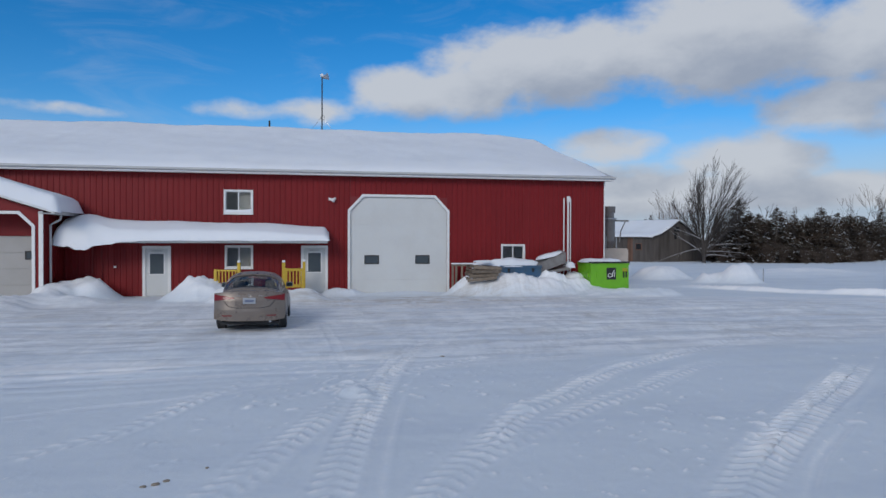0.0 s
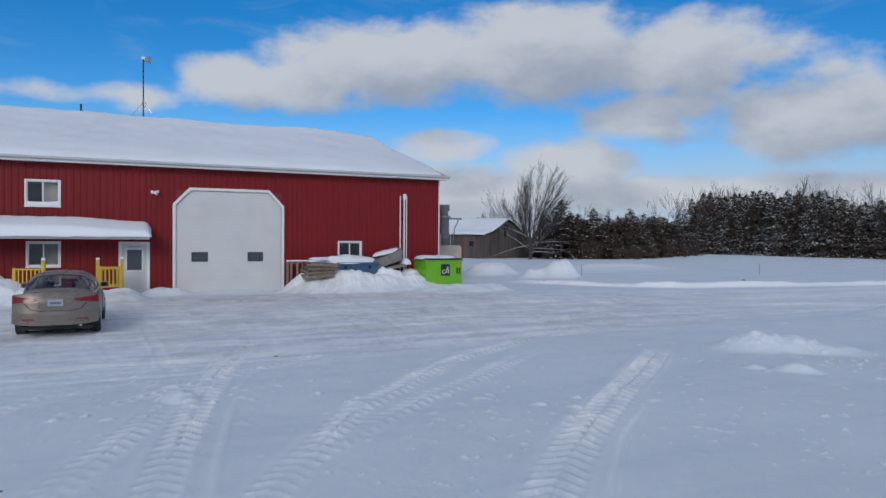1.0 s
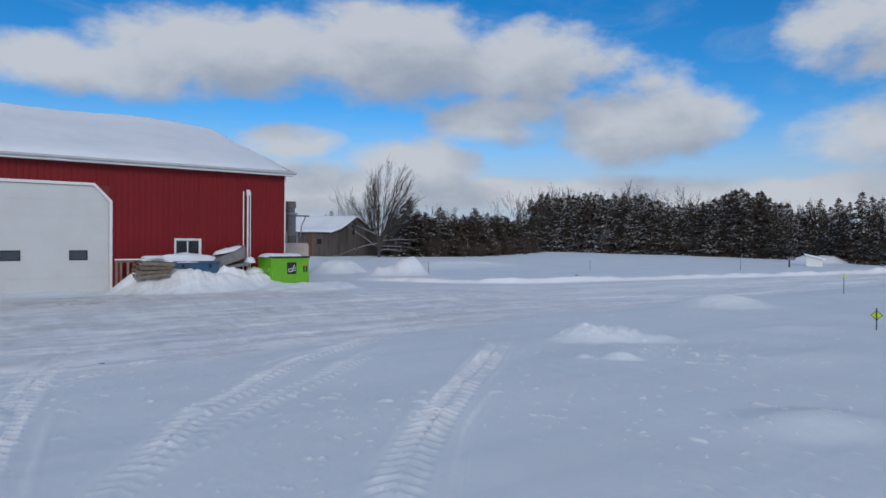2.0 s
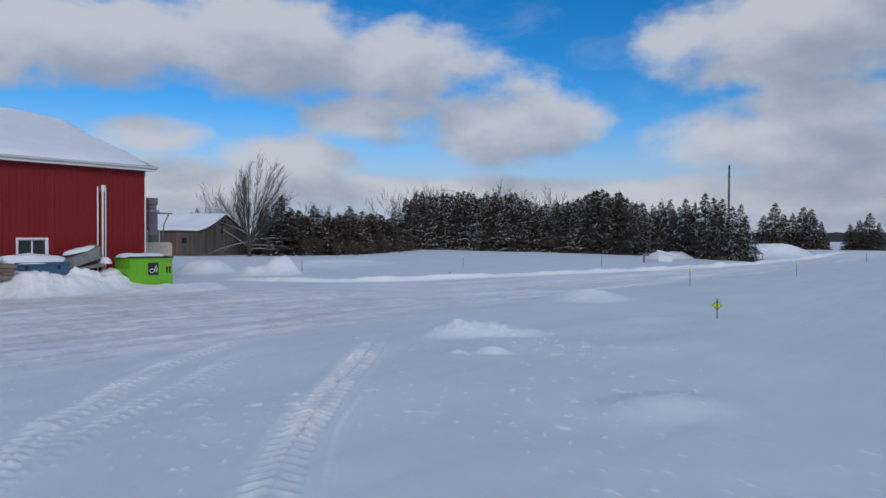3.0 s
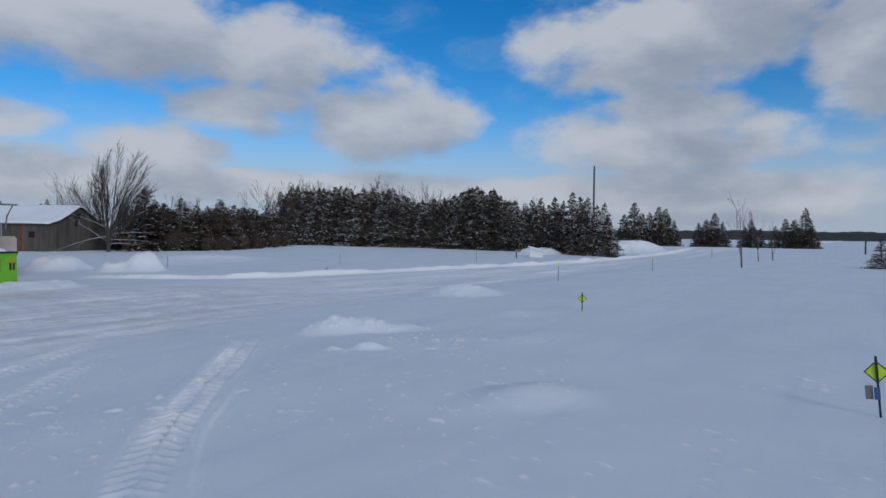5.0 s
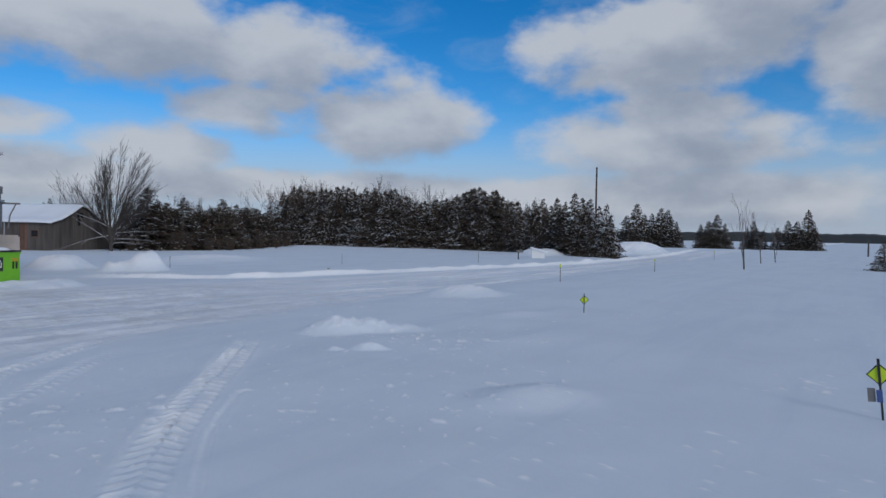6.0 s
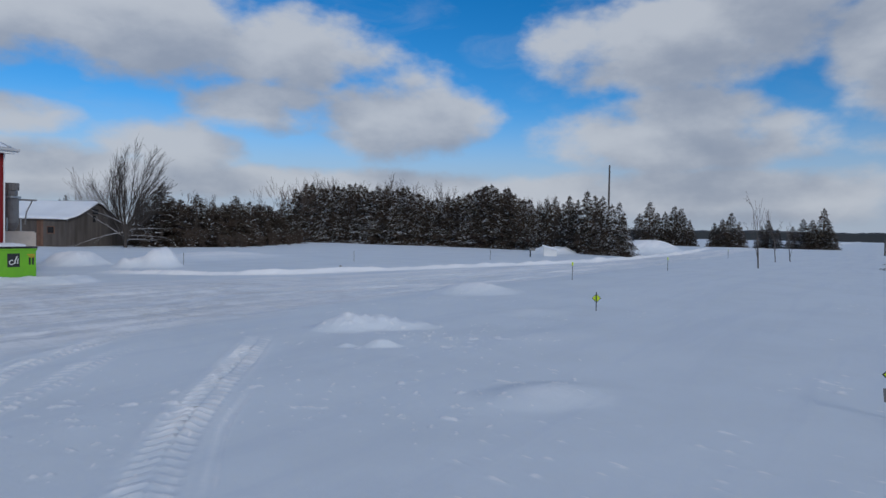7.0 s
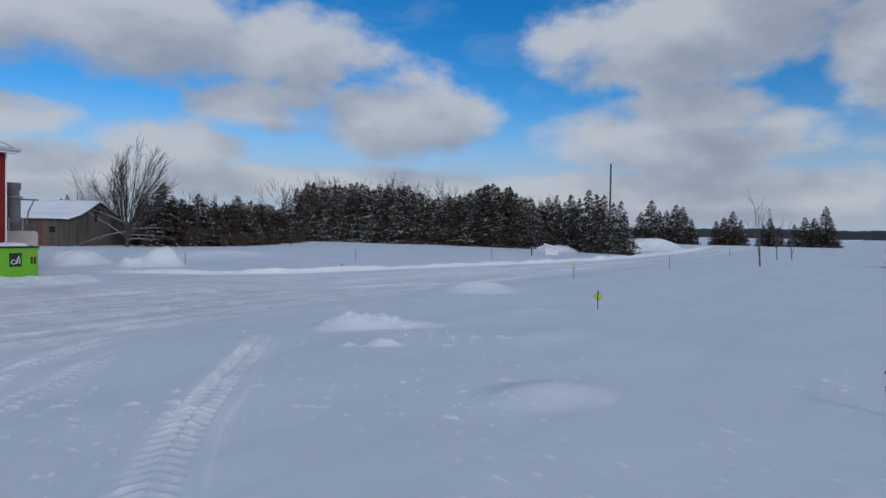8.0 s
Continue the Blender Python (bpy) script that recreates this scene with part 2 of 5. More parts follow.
def box(bm, x0, x1, y0, y1, z0, z1, bevel=0.0, material=0):
    made = bmesh.ops.create_cube(bm, size=1.0, matrix=Matrix.LocRotScale(((x0 + x1) / 2, (y0 + y1) / 2, (z0 + z1) / 2), None, (x1 - x0, y1 - y0, z1 - z0)))
    faces = {f for v in made["verts"] for f in v.link_faces}
    for f in faces:
        f.material_index = material
    if bevel:
        edges = {e for v in made["verts"] for e in v.link_edges}
        bmesh.ops.bevel(bm, geom=list(edges), offset=bevel, segments=2, affect="EDGES", profile=0.6)
    return made["verts"]


def boxed(*args, **kw):
    bm = bmesh.new()
    box(bm, *args, **kw)
    return bm


def tube(bm, points, radii, sides=8, caps=True):
    """A tapered tube along points."""
    rings, old = [], None
    pts = [Vector(p) for p in points]
    for i, p in enumerate(pts):
        way = (pts[min(i + 1, len(pts) - 1)] - pts[max(i - 1, 0)]).normalized()
        side = way.orthogonal().normalized() if old is None else (old - way * old.dot(way)).normalized()
        old = side
        up = way.cross(side)
        r = radii[i] if isinstance(radii, (list, tuple)) else radii
        rings.append([bm.verts.new(p + (side * math.cos(a) + up * math.sin(a)) * r) for a in (2 * math.pi * k / sides for k in range(sides))])
    for a, b in zip(rings, rings[1:]):
        for k in range(sides):
            bm.faces.new((a[k], a[(k + 1) % sides], b[(k + 1) % sides], b[k]))
    if caps:
        bm.faces.new(rings[0][::-1]), bm.faces.new(rings[-1])


def tubed(points, radii, sides=8):
    bm = bmesh.new()
    tube(bm, points, radii, sides)
    return bm


def prism(outline, y0, y1, bm=None):
    """A polygon in x and z, extruded from y0 to y1."""
    bm = bm or bmesh.new()
    a = [bm.verts.new((x, y0, z)) for x, z in outline]
    b = [bm.verts.new((x, y1, z)) for x, z in outline]
    bm.faces.new(a), bm.faces.new(b[::-1])
    for i in range(len(a)):
        j = (i + 1) % len(a)
        bm.faces.new((a[j], a[i], b[i], b[j]))
    return bm


# ---------------------------------------------------------------- the ground: one sheet of snow


def lattice(ix, iy, seed):
    h = (ix * 374761393 + iy * 668265263 + seed * 1442695041) & 0xFFFFFFFF
    h = ((h ^ (h >> 13)) * 1274126177) & 0xFFFFFFFF
    return ((h ^ (h >> 16)) & 0xFFFF) / 65535.0 - 0.5


def value_noise(x, y, seed=0):
    ix, iy = np.floor(x).astype(np.int64), np.floor(y).astype(np.int64)
    fx, fy = x - ix, y - iy
    fx, fy = fx * fx * (3 - 2 * fx), fy * fy * (3 - 2 * fy)
    a, b = lattice(ix, iy, seed), lattice(ix + 1, iy, seed)
    c, d = lattice(ix, iy + 1, seed), lattice(ix + 1, iy + 1, seed)
    return (a * (1 - fx) + b * fx) * (1 - fy) + (c * (1 - fx) + d * fx) * fy


def fractal(x, y, seed=0, octaves=4):
    total, amp = 0, 1.0
    for k in range(octaves):
        total = total + amp * value_noise(x * 2 ** k + 17.3 * k, y * 2 ** k - 9.1 * k, seed + k)
        amp *= 0.5
    return total


def step(a, b, x):
    t = np.clip((x - a) / (b - a), 0, 1)
    return t * t * (3 - 2 * t)


def drive_middle(x):
    """The middle line of the ploughed drive, which leaves the yard towards the east."""
    return np.interp(x, [-30, 0, 8, 15, 25, 45, 65, 100, 400], [17, 19, 20, 20.2, 19.3, 17.8, 17.6, 19.6, 30])


def berm_line(x):
    return np.interp(x, [17, 19.9, 21.6, 24.4, 28.7, 35.3, 44.6, 52.5, 65.6, 80, 100, 140], [33.3, 30.0, 27.4, 25.5, 24.8, 23.5, 22.0, 21.0, 20.3, 21.0, 22.6, 27])


def smooth_line(points, n=8):
    pts = [np.array(points[0]) * 2 - np.array(points[1]), *map(np.array, points), np.array(points[-1]) * 2 - np.array(points[-2])]
    out = []
    for i in range(1, len(pts) - 2):
        p0, p1, p2, p3 = pts[i - 1:i + 3]
        for t in np.arange(n) / n:
            out.append(0.5 * ((2 * p1) + (p2 - p0) * t + (2 * p0 - 5 * p1 + 4 * p2 - p3) * t ** 2 + (3 * p1 - p0 - 3 * p2 + p3) * t ** 3))
    out.append(pts[-2])
    return np.array(out)


# heaps of snow: x, y, half length along x, half length along y, turn, height, roughness
HEAPS = [
    (12.15, 10.25, 0.75, 0.65, -45, 0.33, 0.5), (12.75, 9.7, 0.75, 0.55, -46, 0.27, 0.5), (13.3, 9.2, 0.5, 0.4, -48, 0.12, 0.5), (10.7, 8.2, 0.36, 0.22, -48, 0.15, 0.5), (10.25, 8.7, 0.2, 0.14, -48, 0.08, 0.5), (22.2, 12.8, 1.7, 1.1, -30, 0.40, 0.3),
    (0.62, 10.1, 0.22, 0.34, 10, 0.13, 0.8), (2.85, 8.9, 0.3, 0.2, 40, 0.07, 0.8),
    (18.0, 8.4, 1.2, 0.6, -20, 0.08, 0.2), (8.95, 3.85, 1.0, 0.6, -25, 0.13, 0.15), (13.8, 6.0, 2.2, 1.0, -30, 0.05, 0.1),
    (21.2, 38.8, 1.9, 1.5, 0, 0.76, 0.4), (23.3, 33.9, 1.3, 1.1, 0, 0.98, 0.45), (22.1, 34.6, 1.0, 0.8, 0, 0.6, 0.5),
    (-8.7, 28.4, 1.3, 1.4, 10, 0.72, 0.4), (-9.6, 27.6, 1.0, 1.5, 0, 0.55, 0.5), (-10.4, 25.4, 1.0, 1.6, 0, 0.34, 0.6), (-8.6, 26.4, 1.4, 0.9, 0, 0.28, 0.6), (-4.3, 27.7, 1.4, 1.2, -10, 0.74, 0.4), (-3.0, 26.6, 1.0, 0.9, 0, 0.6, 0.4),
    (-1.7, 27.2, 0.9, 0.9, 0, 0.55, 0.4), (-0.5, 27.1, 0.9, 0.7, 0, 0.48, 0.4), (0.9, 29.0, 0.8, 0.6, 0, 0.24, 0.5), (1.5, 28.9, 0.6, 0.5, 0, 0.26, 0.5),
    (7.0, 28.2, 1.4, 1.1, 0, 0.8, 0.3), (9.3, 28.0, 2.6, 1.3, 0, 0.72, 0.25), (11.4, 28.3, 1.4, 1.2, 0, 0.6, 0.4), (12.7, 27.0, 2.4, 0.9, 0, 0.28, 0.5),
    (14.9, 27.6, 1.0, 0.9, 0, 0.3, 0.5), (11.5, 28.6, 0.7, 0.7, 0, 0.82, 0.4), (10.3, 28.15, 1.0, 0.6, 0, 0.72, 0.2), (8.3, 27.6, 1.6, 0.8, 0, 0.62, 0.3), (13.9, 26.9, 1.2, 0.6, 0, 0.2, 0.6), (3.7, 29.2, 2.4, 0.5, 0, 0.12, 0.5),
    (95.0, 27.0, 12.0, 4.0, 0, 1.6, 0.2), (72.0, 31.0, 5.0, 3.0, 0, 0.8, 0.3), (33.0, 41.0, 7.0, 3.0, 10, 0.5, 0.2),
    (-14.0, 24.5, 2.5, 1.0, 0, 0.15, 0.5),
]

# wheel tracks: points, width, depth, tread (True: tractor lugs)
TRACKS = [
    ([(0.0, 5.2), (0.15, 6.1), (0.4, 7.6), (0.9, 10.0), (1.4, 12.2), (2.8, 16.6)], 0.42, 0.035, True),
    ([(0.45, 5.2), (0.55, 6.3), (0.8, 7.8), (1.25, 10.0), (1.75, 12.0)], 0.20, 0.03, False),
    ([(-1.4, 5.4), (-0.8, 6.4), (-0.5, 7.2), (0.0, 8.5), (0.55, 10.1), (1.0, 11.0)], 0.42, 0.025, True),
    ([(-3.4, 7.3), (-2.8, 8.0), (-2.3, 8.5), (-1.9, 9.4), (-1.3, 10.8), (-0.5, 11.6), (0.3, 12.4)], 0.30, 0.025, True),
    ([(0.7, 5.2), (1.2, 6.2), (1.9, 7.3), (2.8, 8.7), (3.8, 9.7), (5.1, 11.1), (6.6, 12.2), (9.9, 14.4), (14.4, 16.6)], 0.42, 0.03, True),
    ([(1.3, 6.4), (2.1, 7.3), (3.2, 8.3), (4.1, 9.1), (5.1, 9.8), (6.9, 11.3), (9.0, 12.6)], 0.38, 0.02, True),
    ([(2.9, 4.4), (3.66, 5.3), (4.86, 6.5), (6.4, 7.85), (8.4, 9.5), (11.2, 11.9)], 0.54, 0.05, True),
    ([(3.6, 4.4), (4.2, 5.1), (5.35, 6.3), (6.7, 7.4), (8.3, 8.9)], 0.12, 0.03, False),
    ([(0.2, 19.0), (0.35, 17.1), (0.5, 13.5), (0.7, 10.5)], 0.2, 0.025, False),
    ([(-5.0, 9.5), (-4.0, 9.6), (-3.1, 9.9), (-2.0, 10.1), (-0.9, 10.8), (2.0, 13.5)], 0.25, 0.02, False),
    ([(-6.5, 11.0), (-4.9, 11.9), (-3.6, 13.1), (-1.7, 13.5), (0.5, 13.2), (4.0, 14.5), (9.0, 17.2)], 0.25, 0.02, False),
    ([(4.4, 10.8), (5.4, 11.7), (7.3, 12.7), (9.4, 13.5), (12.6, 14.6), (15.9, 15.0), (24.0, 15.6)], 0.3, 0.03, False),
    ([(5.0, 13.6), (7.4, 16.2), (11.4, 18.0), (15.5, 18.4), (21.5, 18.3), (30.0, 17.0)], 0.3, 0.03, False),
    ([(-2.0, 18.4), (-1.9, 17.0), (-1.6, 14.0), (-0.8, 11.0)], 0.18, 0.015, False),
    ([(-0.9, 18.6), (-0.75, 17.0), (-0.3, 14.0), (0.6, 11.0)], 0.18, 0.015, False),
    ([(9.0, 21.0), (14.4, 22.6), (18.6, 22.0), (24.0, 20.6), (31.9, 19.2), (44.3, 17.6), (63.0, 16.9)], 0.4, 0.04, False),
    ([(-7.0, 14.0), (-2.0, 16.3), (2.6, 20.0), (4.6, 25.5)], 0.22, 0.02, False),
    ([(7.5, 25.0), (5.8, 19.0), (2.0, 14.0), (-3.0, 10.2)], 0.22, 0.02, False),
    ([(13.0, 21.4), (8.0, 17.0), (3.0, 12.8), (-2.0, 8.6)], 0.25, 0.02, True),
    ([(-9.0, 19.0), (-3.0, 20.4), (4.0, 21.2), (12.0, 22.2)], 0.28, 0.03, False),
    ([(-10.0, 15.6), (-4.0, 17.3), (3.0, 18.3), (10.0, 20.3), (18.0, 20.6)], 0.28, 0.03, False),
    ([(-8.0, 23.4), (-3.0, 23.6), (3.0, 24.8), (9.0, 24.6), (16.0, 24.4)], 0.3, 0.03, False),
    ([(-3.0, 13.0), (1.0, 14.4), (6.0, 17.4), (12.0, 19.3), (20.0, 19.6)], 0.25, 0.03, False),
    ([(2.0, 22.0), (8.0, 23.2), (14.0, 23.8), (20.0, 22.8), (27.0, 20.8), (40.0, 18.9)], 0.35, 0.04, False),
]


def ground_shape(x, y):
    """Height of the snow at x, y (arrays), and how far its crust is broken."""
    z = 0.10 * fractal(x * 0.11, y * 0.11, 5, 3) + 0.020 * fractal(x * 0.8, y * 0.8, 9, 4)
    far = step(40, 110, np.hypot(x, y))
    z = z + far * 0.5 * fractal(x * 0.018, y * 0.018, 21, 2)
    # the land falls to a frozen lake in the east
    lake = step(170, 260, x + 0.15 * np.abs(y - 10))
    z = z * (1 - lake) - 1.8 * lake
    # the ploughed yard and drive: packed, streaked along the way of the wheels
    v = y - drive_middle(x)
    half = np.interp(x, [-30, 12, 26, 45, 65, 120], [9.5, 6.5, 4.6, 3.4, 2.8, 2.4])
    inside = 1 - step(half * 0.8, half * 1.15, np.abs(v))
    streak = 0.075 * fractal(v * 1.7 + 0.3 * value_noise(x * 0.2, y * 0.2, 3), x * 0.10, 31, 4)
    streak = streak + 0.045 * fractal(v * 4.2 + 0.5 * value_noise(x * 0.15, y * 0.3, 7), x * 0.12, 35, 3)
    streak = streak + 0.030 * fractal(v * 7.5 + x * 0.4, x * 0.3, 43, 3) + 0.025 * fractal(x * 4.0 - v * 2.0, v * 0.5 + x * 0.3, 45, 3) + 0.05 * fractal(v * 0.8 + x * 0.12, x * 0.2 - v * 0.05, 41, 3)
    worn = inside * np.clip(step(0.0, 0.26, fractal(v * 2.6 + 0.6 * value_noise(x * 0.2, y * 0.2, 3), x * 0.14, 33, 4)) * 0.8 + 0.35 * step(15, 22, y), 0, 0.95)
    z = z * (1 - 0.5 * inside) + inside * streak - 0.06 * inside * step(12, 20, x)
    # bank thrown up along the north side of the drive
    b = y - berm_line(x)
    bank = np.exp(-(b / 0.36) ** 2) * (0.28 + 0.25 * fractal(x * 0.5, y * 0.2, 51, 3)) + 0.10 * step(0, 3.5, b) * step(18, 24, x) * (1 - step(150, 200, x))
    z = z + bank * step(17.5, 20, x) * (1 - step(120, 150, x))
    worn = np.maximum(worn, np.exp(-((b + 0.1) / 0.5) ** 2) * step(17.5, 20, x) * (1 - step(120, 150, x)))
    z = z + 0.10 * step(half * 1.0, half * 1.6, -v) * step(20, 32, x) * (1 - step(150, 200, x))
    for hx, hy, a, c, turn, h, rough in HEAPS:
        near = (np.abs(x - hx) < 3 * max(a, c)) & (np.abs(y - hy) < 3 * max(a, c))
        if not near.any():
            continue
        ct, st = math.cos(radians(turn)), math.sin(radians(turn))
        dx, dy = x[near] - hx, y[near] - hy
        u, w = (dx * ct + dy * st) / a, (-dx * st + dy * ct) / c
        wobble = 1 + 0.8 * rough * fractal(x[near] * 1.3, y[near] * 1.3, 61, 4)
        d = np.sqrt(u * u + w * w) * (1 + 0.5 * rough * fractal(x[near] * 0.9 + 5, y[near] * 0.9, 71, 3))
        shape = 1 - step(0.32 if h > 0.5 else 0.05, 1.25 if h > 0.5 else 1.45, d)
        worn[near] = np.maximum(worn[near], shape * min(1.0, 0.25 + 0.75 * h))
        lumps = np.abs(fractal(x[near] * 2.3, y[near] * 2.3, 77, 3)) + 0.6 * np.abs(fractal(x[near] * 5.1, y[near] * 5.1, 79, 2))
        raised = h * shape * wobble + min(h, 0.7) * rough * 0.65 * (lumps - 0.3) * shape
        z[near] = z[near] * (1 - 0.6 * shape) + raised if h < 0.5 else np.maximum(z[near], z[near] * 0.4 + raised)
    for points, width, depth, tread in TRACKS:
        line = smooth_line(points)
        lo, hi = line.min(0) - 1, line.max(0) + 1
        near = (x > lo[0]) & (x < hi[0]) & (y > lo[1]) & (y < hi[1])
        if not near.any():
            continue
        px, py = x[near], y[near]
        best, along, side = np.full(px.shape, 9.0), np.zeros(px.shape), np.zeros(px.shape)
        run = 0.0
        for p, q in zip(line, line[1:]):
            d = q - p
            n = np.hypot(*d)
            t = np.clip(((px - p[0]) * d[0] + (py - p[1]) * d[1]) / n ** 2, 0, 1)
            ex, ey = px - p[0] - t * d[0], py - p[1] - t * d[1]
            r = np.hypot(ex, ey)
            closer = r < best
            best = np.where(closer, r, best)
            along = np.where(closer, run + t * n, along)
            side = np.where(closer, np.sign(d[0] * ey - d[1] * ex) * r, side)
            run += n
        ends = step(0, 0.8, along) * (1 - step(run - 4.0, run, along))
        faint = np.clip(1.0 + 0.55 * value_noise(along * 0.6, side * 0, 83), 0.6, 1.25) * ends
        groove = 1 - step(width * 0.42, width * 0.55, best)
        edge = np.exp(-((best - width * 0.62) / (0.10 * width + 0.03)) ** 2)
        dz = -depth * 0.30 * groove + depth * 0.25 * edge
        if tread:
            phase = (along + np.abs(side) * 0.85 + 0.10 * np.sign(side)) / 0.23 + 0.25 * value_noise(along * 2.0, side * 3.0, 85)
            lug = (0.5 + 0.5 * np.tanh(5 * (np.sin(2 * np.pi * phase) - 0.45))) * np.clip(1.0 + 1.2 * value_noise(along * 1.7, side * 4.0, 87), 0.35, 1.3)
            dz = dz + groove * depth * 0.75 * lug * (np.abs(side) > 0.02)
        z[near] += dz * faint
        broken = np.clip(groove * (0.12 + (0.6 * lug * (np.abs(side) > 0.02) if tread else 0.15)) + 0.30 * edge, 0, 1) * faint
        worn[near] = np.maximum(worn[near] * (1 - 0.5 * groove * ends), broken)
    # crumbs and old prints in the soft snow
    soft = (1 - inside)
    u, w = 0.83 * x + 0.55 * y + 0.3 * value_noise(x * 3.1, y * 3.1, 93), 0.83 * y - 0.55 * x + 0.3 * value_noise(x * 2.7, y * 2.7, 94)
    crumbs = np.clip(value_noise(u * 9.5, w * 9.5, 91) + 0.26 * value_noise(x * 0.4, y * 0.4, 92) - 0.415, 0, 1)
    near_by = 1 - step(16, 40, np.hypot(x, y))
    z = z + soft * crumbs * 0.26 * near_by
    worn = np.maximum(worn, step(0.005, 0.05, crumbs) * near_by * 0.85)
    packed = inside * step(11, 17, y + 0.25 * np.abs(x + 1) + 2.0 * value_noise(x * 0.3, y * 0.3, 95)) * (1 - 0.7 * step(10, 28, x))
    return z, worn, packed


def ground_height(x, y):
    return ground_shape(x, y)[0]


def axis(*spans):
    out = []
    for a, b, d in spans:
        out.extend(np.arange(a, b, d))
    return np.array([*out, spans[-1][1]])


def make_ground():
    far = [60 * 1.35 ** k for k in range(1, 15)]
    xs = np.concatenate([[-f for f in far[::-1]], axis((-60, -14, 1.2), (-14, -6, 0.14), (-6, -3, 0.07), (-3, 13, 0.038), (13, 27, 0.12), (27, 60, 0.4), (60, 150, 1.0), (150, 300, 6)), [300 * 1.35 ** k for k in range(1, 9)]])
    ys = np.concatenate([[-f for f in far[::-1]], axis((-60, -8, 4), (-8, -2, 0.5), (-2, 3.6, 0.1), (3.6, 13, 0.04), (13, 30, 0.11), (30, 44, 0.3), (44, 130, 1.2)), [130 * 1.35 ** k for k in range(1, 12)]])
    X, Y = np.meshgrid(xs, ys)
    Z, worn, packed = ground_shape(X.ravel(), Y.ravel())
    co = np.stack([X.ravel(), Y.ravel(), Z], 1)
    nx, ny = len(xs), len(ys)
    i = (np.arange(ny - 1)[:, None] * nx + np.arange(nx - 1)[None]).ravel()
    quads = np.stack([i, i + 1, i + 1 + nx, i + nx], 1)
    me = bpy.data.meshes.new("ground")
    me.vertices.add(len(co)), me.loops.add(quads.size), me.polygons.add(len(quads))
    me.vertices.foreach_set("co", co.ravel().astype(np.float32))
    me.loops.foreach_set("vertex_index", quads.ravel().astype(np.int32))
    me.polygons.foreach_set("loop_start", np.arange(0, quads.size, 4, dtype=np.int32))
    me.polygons.foreach_set("use_smooth", np.ones(len(quads), dtype=bool))
    me.update(calc_edges=True)
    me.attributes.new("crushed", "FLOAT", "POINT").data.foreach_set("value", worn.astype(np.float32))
    me.attributes.new("packed", "FLOAT", "POINT").data.foreach_set("value", packed.astype(np.float32))
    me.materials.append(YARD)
    return tagged(new("ground", me), "white packed and drifted snow with tyre tracks", "snow", kind="structure")


make_ground()


def ground_at(x, y):
    return float(ground_height(np.array([float(x)]), np.array([float(y)]))[0])

# ---------------------------------------------------------------- the red barn (front wall at local y = 0)
FRONT = 29.75
X0, X1, TOP, DEEP, RIDGE = -25.0, 13.42, 5.2, 21.6, 8.75
barn = thing("red_barn", pose(0, FRONT, 0), "large red ribbed steel barn with a snow covered roof", "barn")

# openings of the front wall: x0, x1, z0, z1
GARAGE = (1.55, 5.87, 0.0, 4.27)
OPENINGS = [GARAGE, (-6.9, -5.98, 0.0, 2.0), (-0.46, 0.48, 0.05, 2.03), (-3.7, -2.63, 3.52, 4.42), (-3.66, -2.63, 1.2, 2.06), (8.46, 9.47, 1.25, 2.13)]


def holed_wall(x0, x1, z0, z1, y0, y1, holes, bm=None):
    """A wall of boxes round its openings."""
    bm = bm or bmesh.new()
    xs = sorted({x0, x1, *(h[0] for h in holes), *(h[1] for h in holes)})
    for a, b in zip(xs, xs[1:]):
        free = z0
        for h in sorted((h for h in holes if h[0] < (a + b) / 2 < h[1]), key=lambda h: h[2]):
            if h[2] > free:
                box(bm, a, b, y0, y1, free, h[2])
            free = h[3]
        if free < z1:
            box(bm, a, b, y0, y1, free, z1)
    bmesh.ops.remove_doubles(bm, verts=bm.verts, dist=0.0002)
    return bm


PANEL_CACHE = {}


def panel(width, height, parent, x, z, y=0.0, turn=0):
    """One ribbed steel sheet: its ribs stand 20 mm proud."""
    key = (round(width, 3), round(height, 3))
    if key not in PANEL_CACHE:
        n = max(1, round(width / 0.229))
        w = width / n
        line = []
        for k in range(n):
            a = k * w
            line += [(a, 0.006), (a + w * 0.62, 0.006), (a + w * 0.70, 0.028), (a + w * 0.86, 0.028), (a + w * 0.94, 0.006)]
        line.append((width, 0.006))
        verts = [(px, -d, zz) for zz in (0.0, height) for px, d in line]
        m = len(line)
        faces = [(i, i + 1, m + i + 1, m + i) for i in range(m - 1)]
        me = bpy.data.meshes.new("panel")
        me.from_pydata(verts, [], faces)
        me.materials.append(RED)
        PANEL_CACHE[key] = me
    ob = new("panel", PANEL_CACHE[key])
    ob.parent = parent
    ob.matrix_basis = pose(x, y, z, 0, 0, turn)


def clad(parent, x0, x1, z0, z1, holes, y=0.0):
    edges = list(np.arange(x0, x1 - 0.3, 0.916)) + [x1]
    xs = sorted({*edges, *(h[0] for h in holes if x0 < h[0] < x1), *(h[1] for h in holes if x0 < h[1] < x1)})
    for a, b in zip(xs, xs[1:]):
        if b - a < 0.02:
            continue
        free = z0
        for h in sorted((h for h in holes if h[0] < (a + b) / 2 < h[1]), key=lambda h: h[2]):
            if h[2] > free + 0.01:
                panel(b - a, h[2] - free, parent, a, free, y)
            free = h[3]
        if free < z1 - 0.01:
            panel(b - a, z1 - free, parent, a, free, y)


wall_front = part("wall", holed_wall(X0, X1, -0.3, TOP, 0, 0.16, OPENINGS), RED_TRIM, barn, "red ribbed steel wall")
clad(wall_front, X0, X1, -0.1, TOP, OPENINGS)
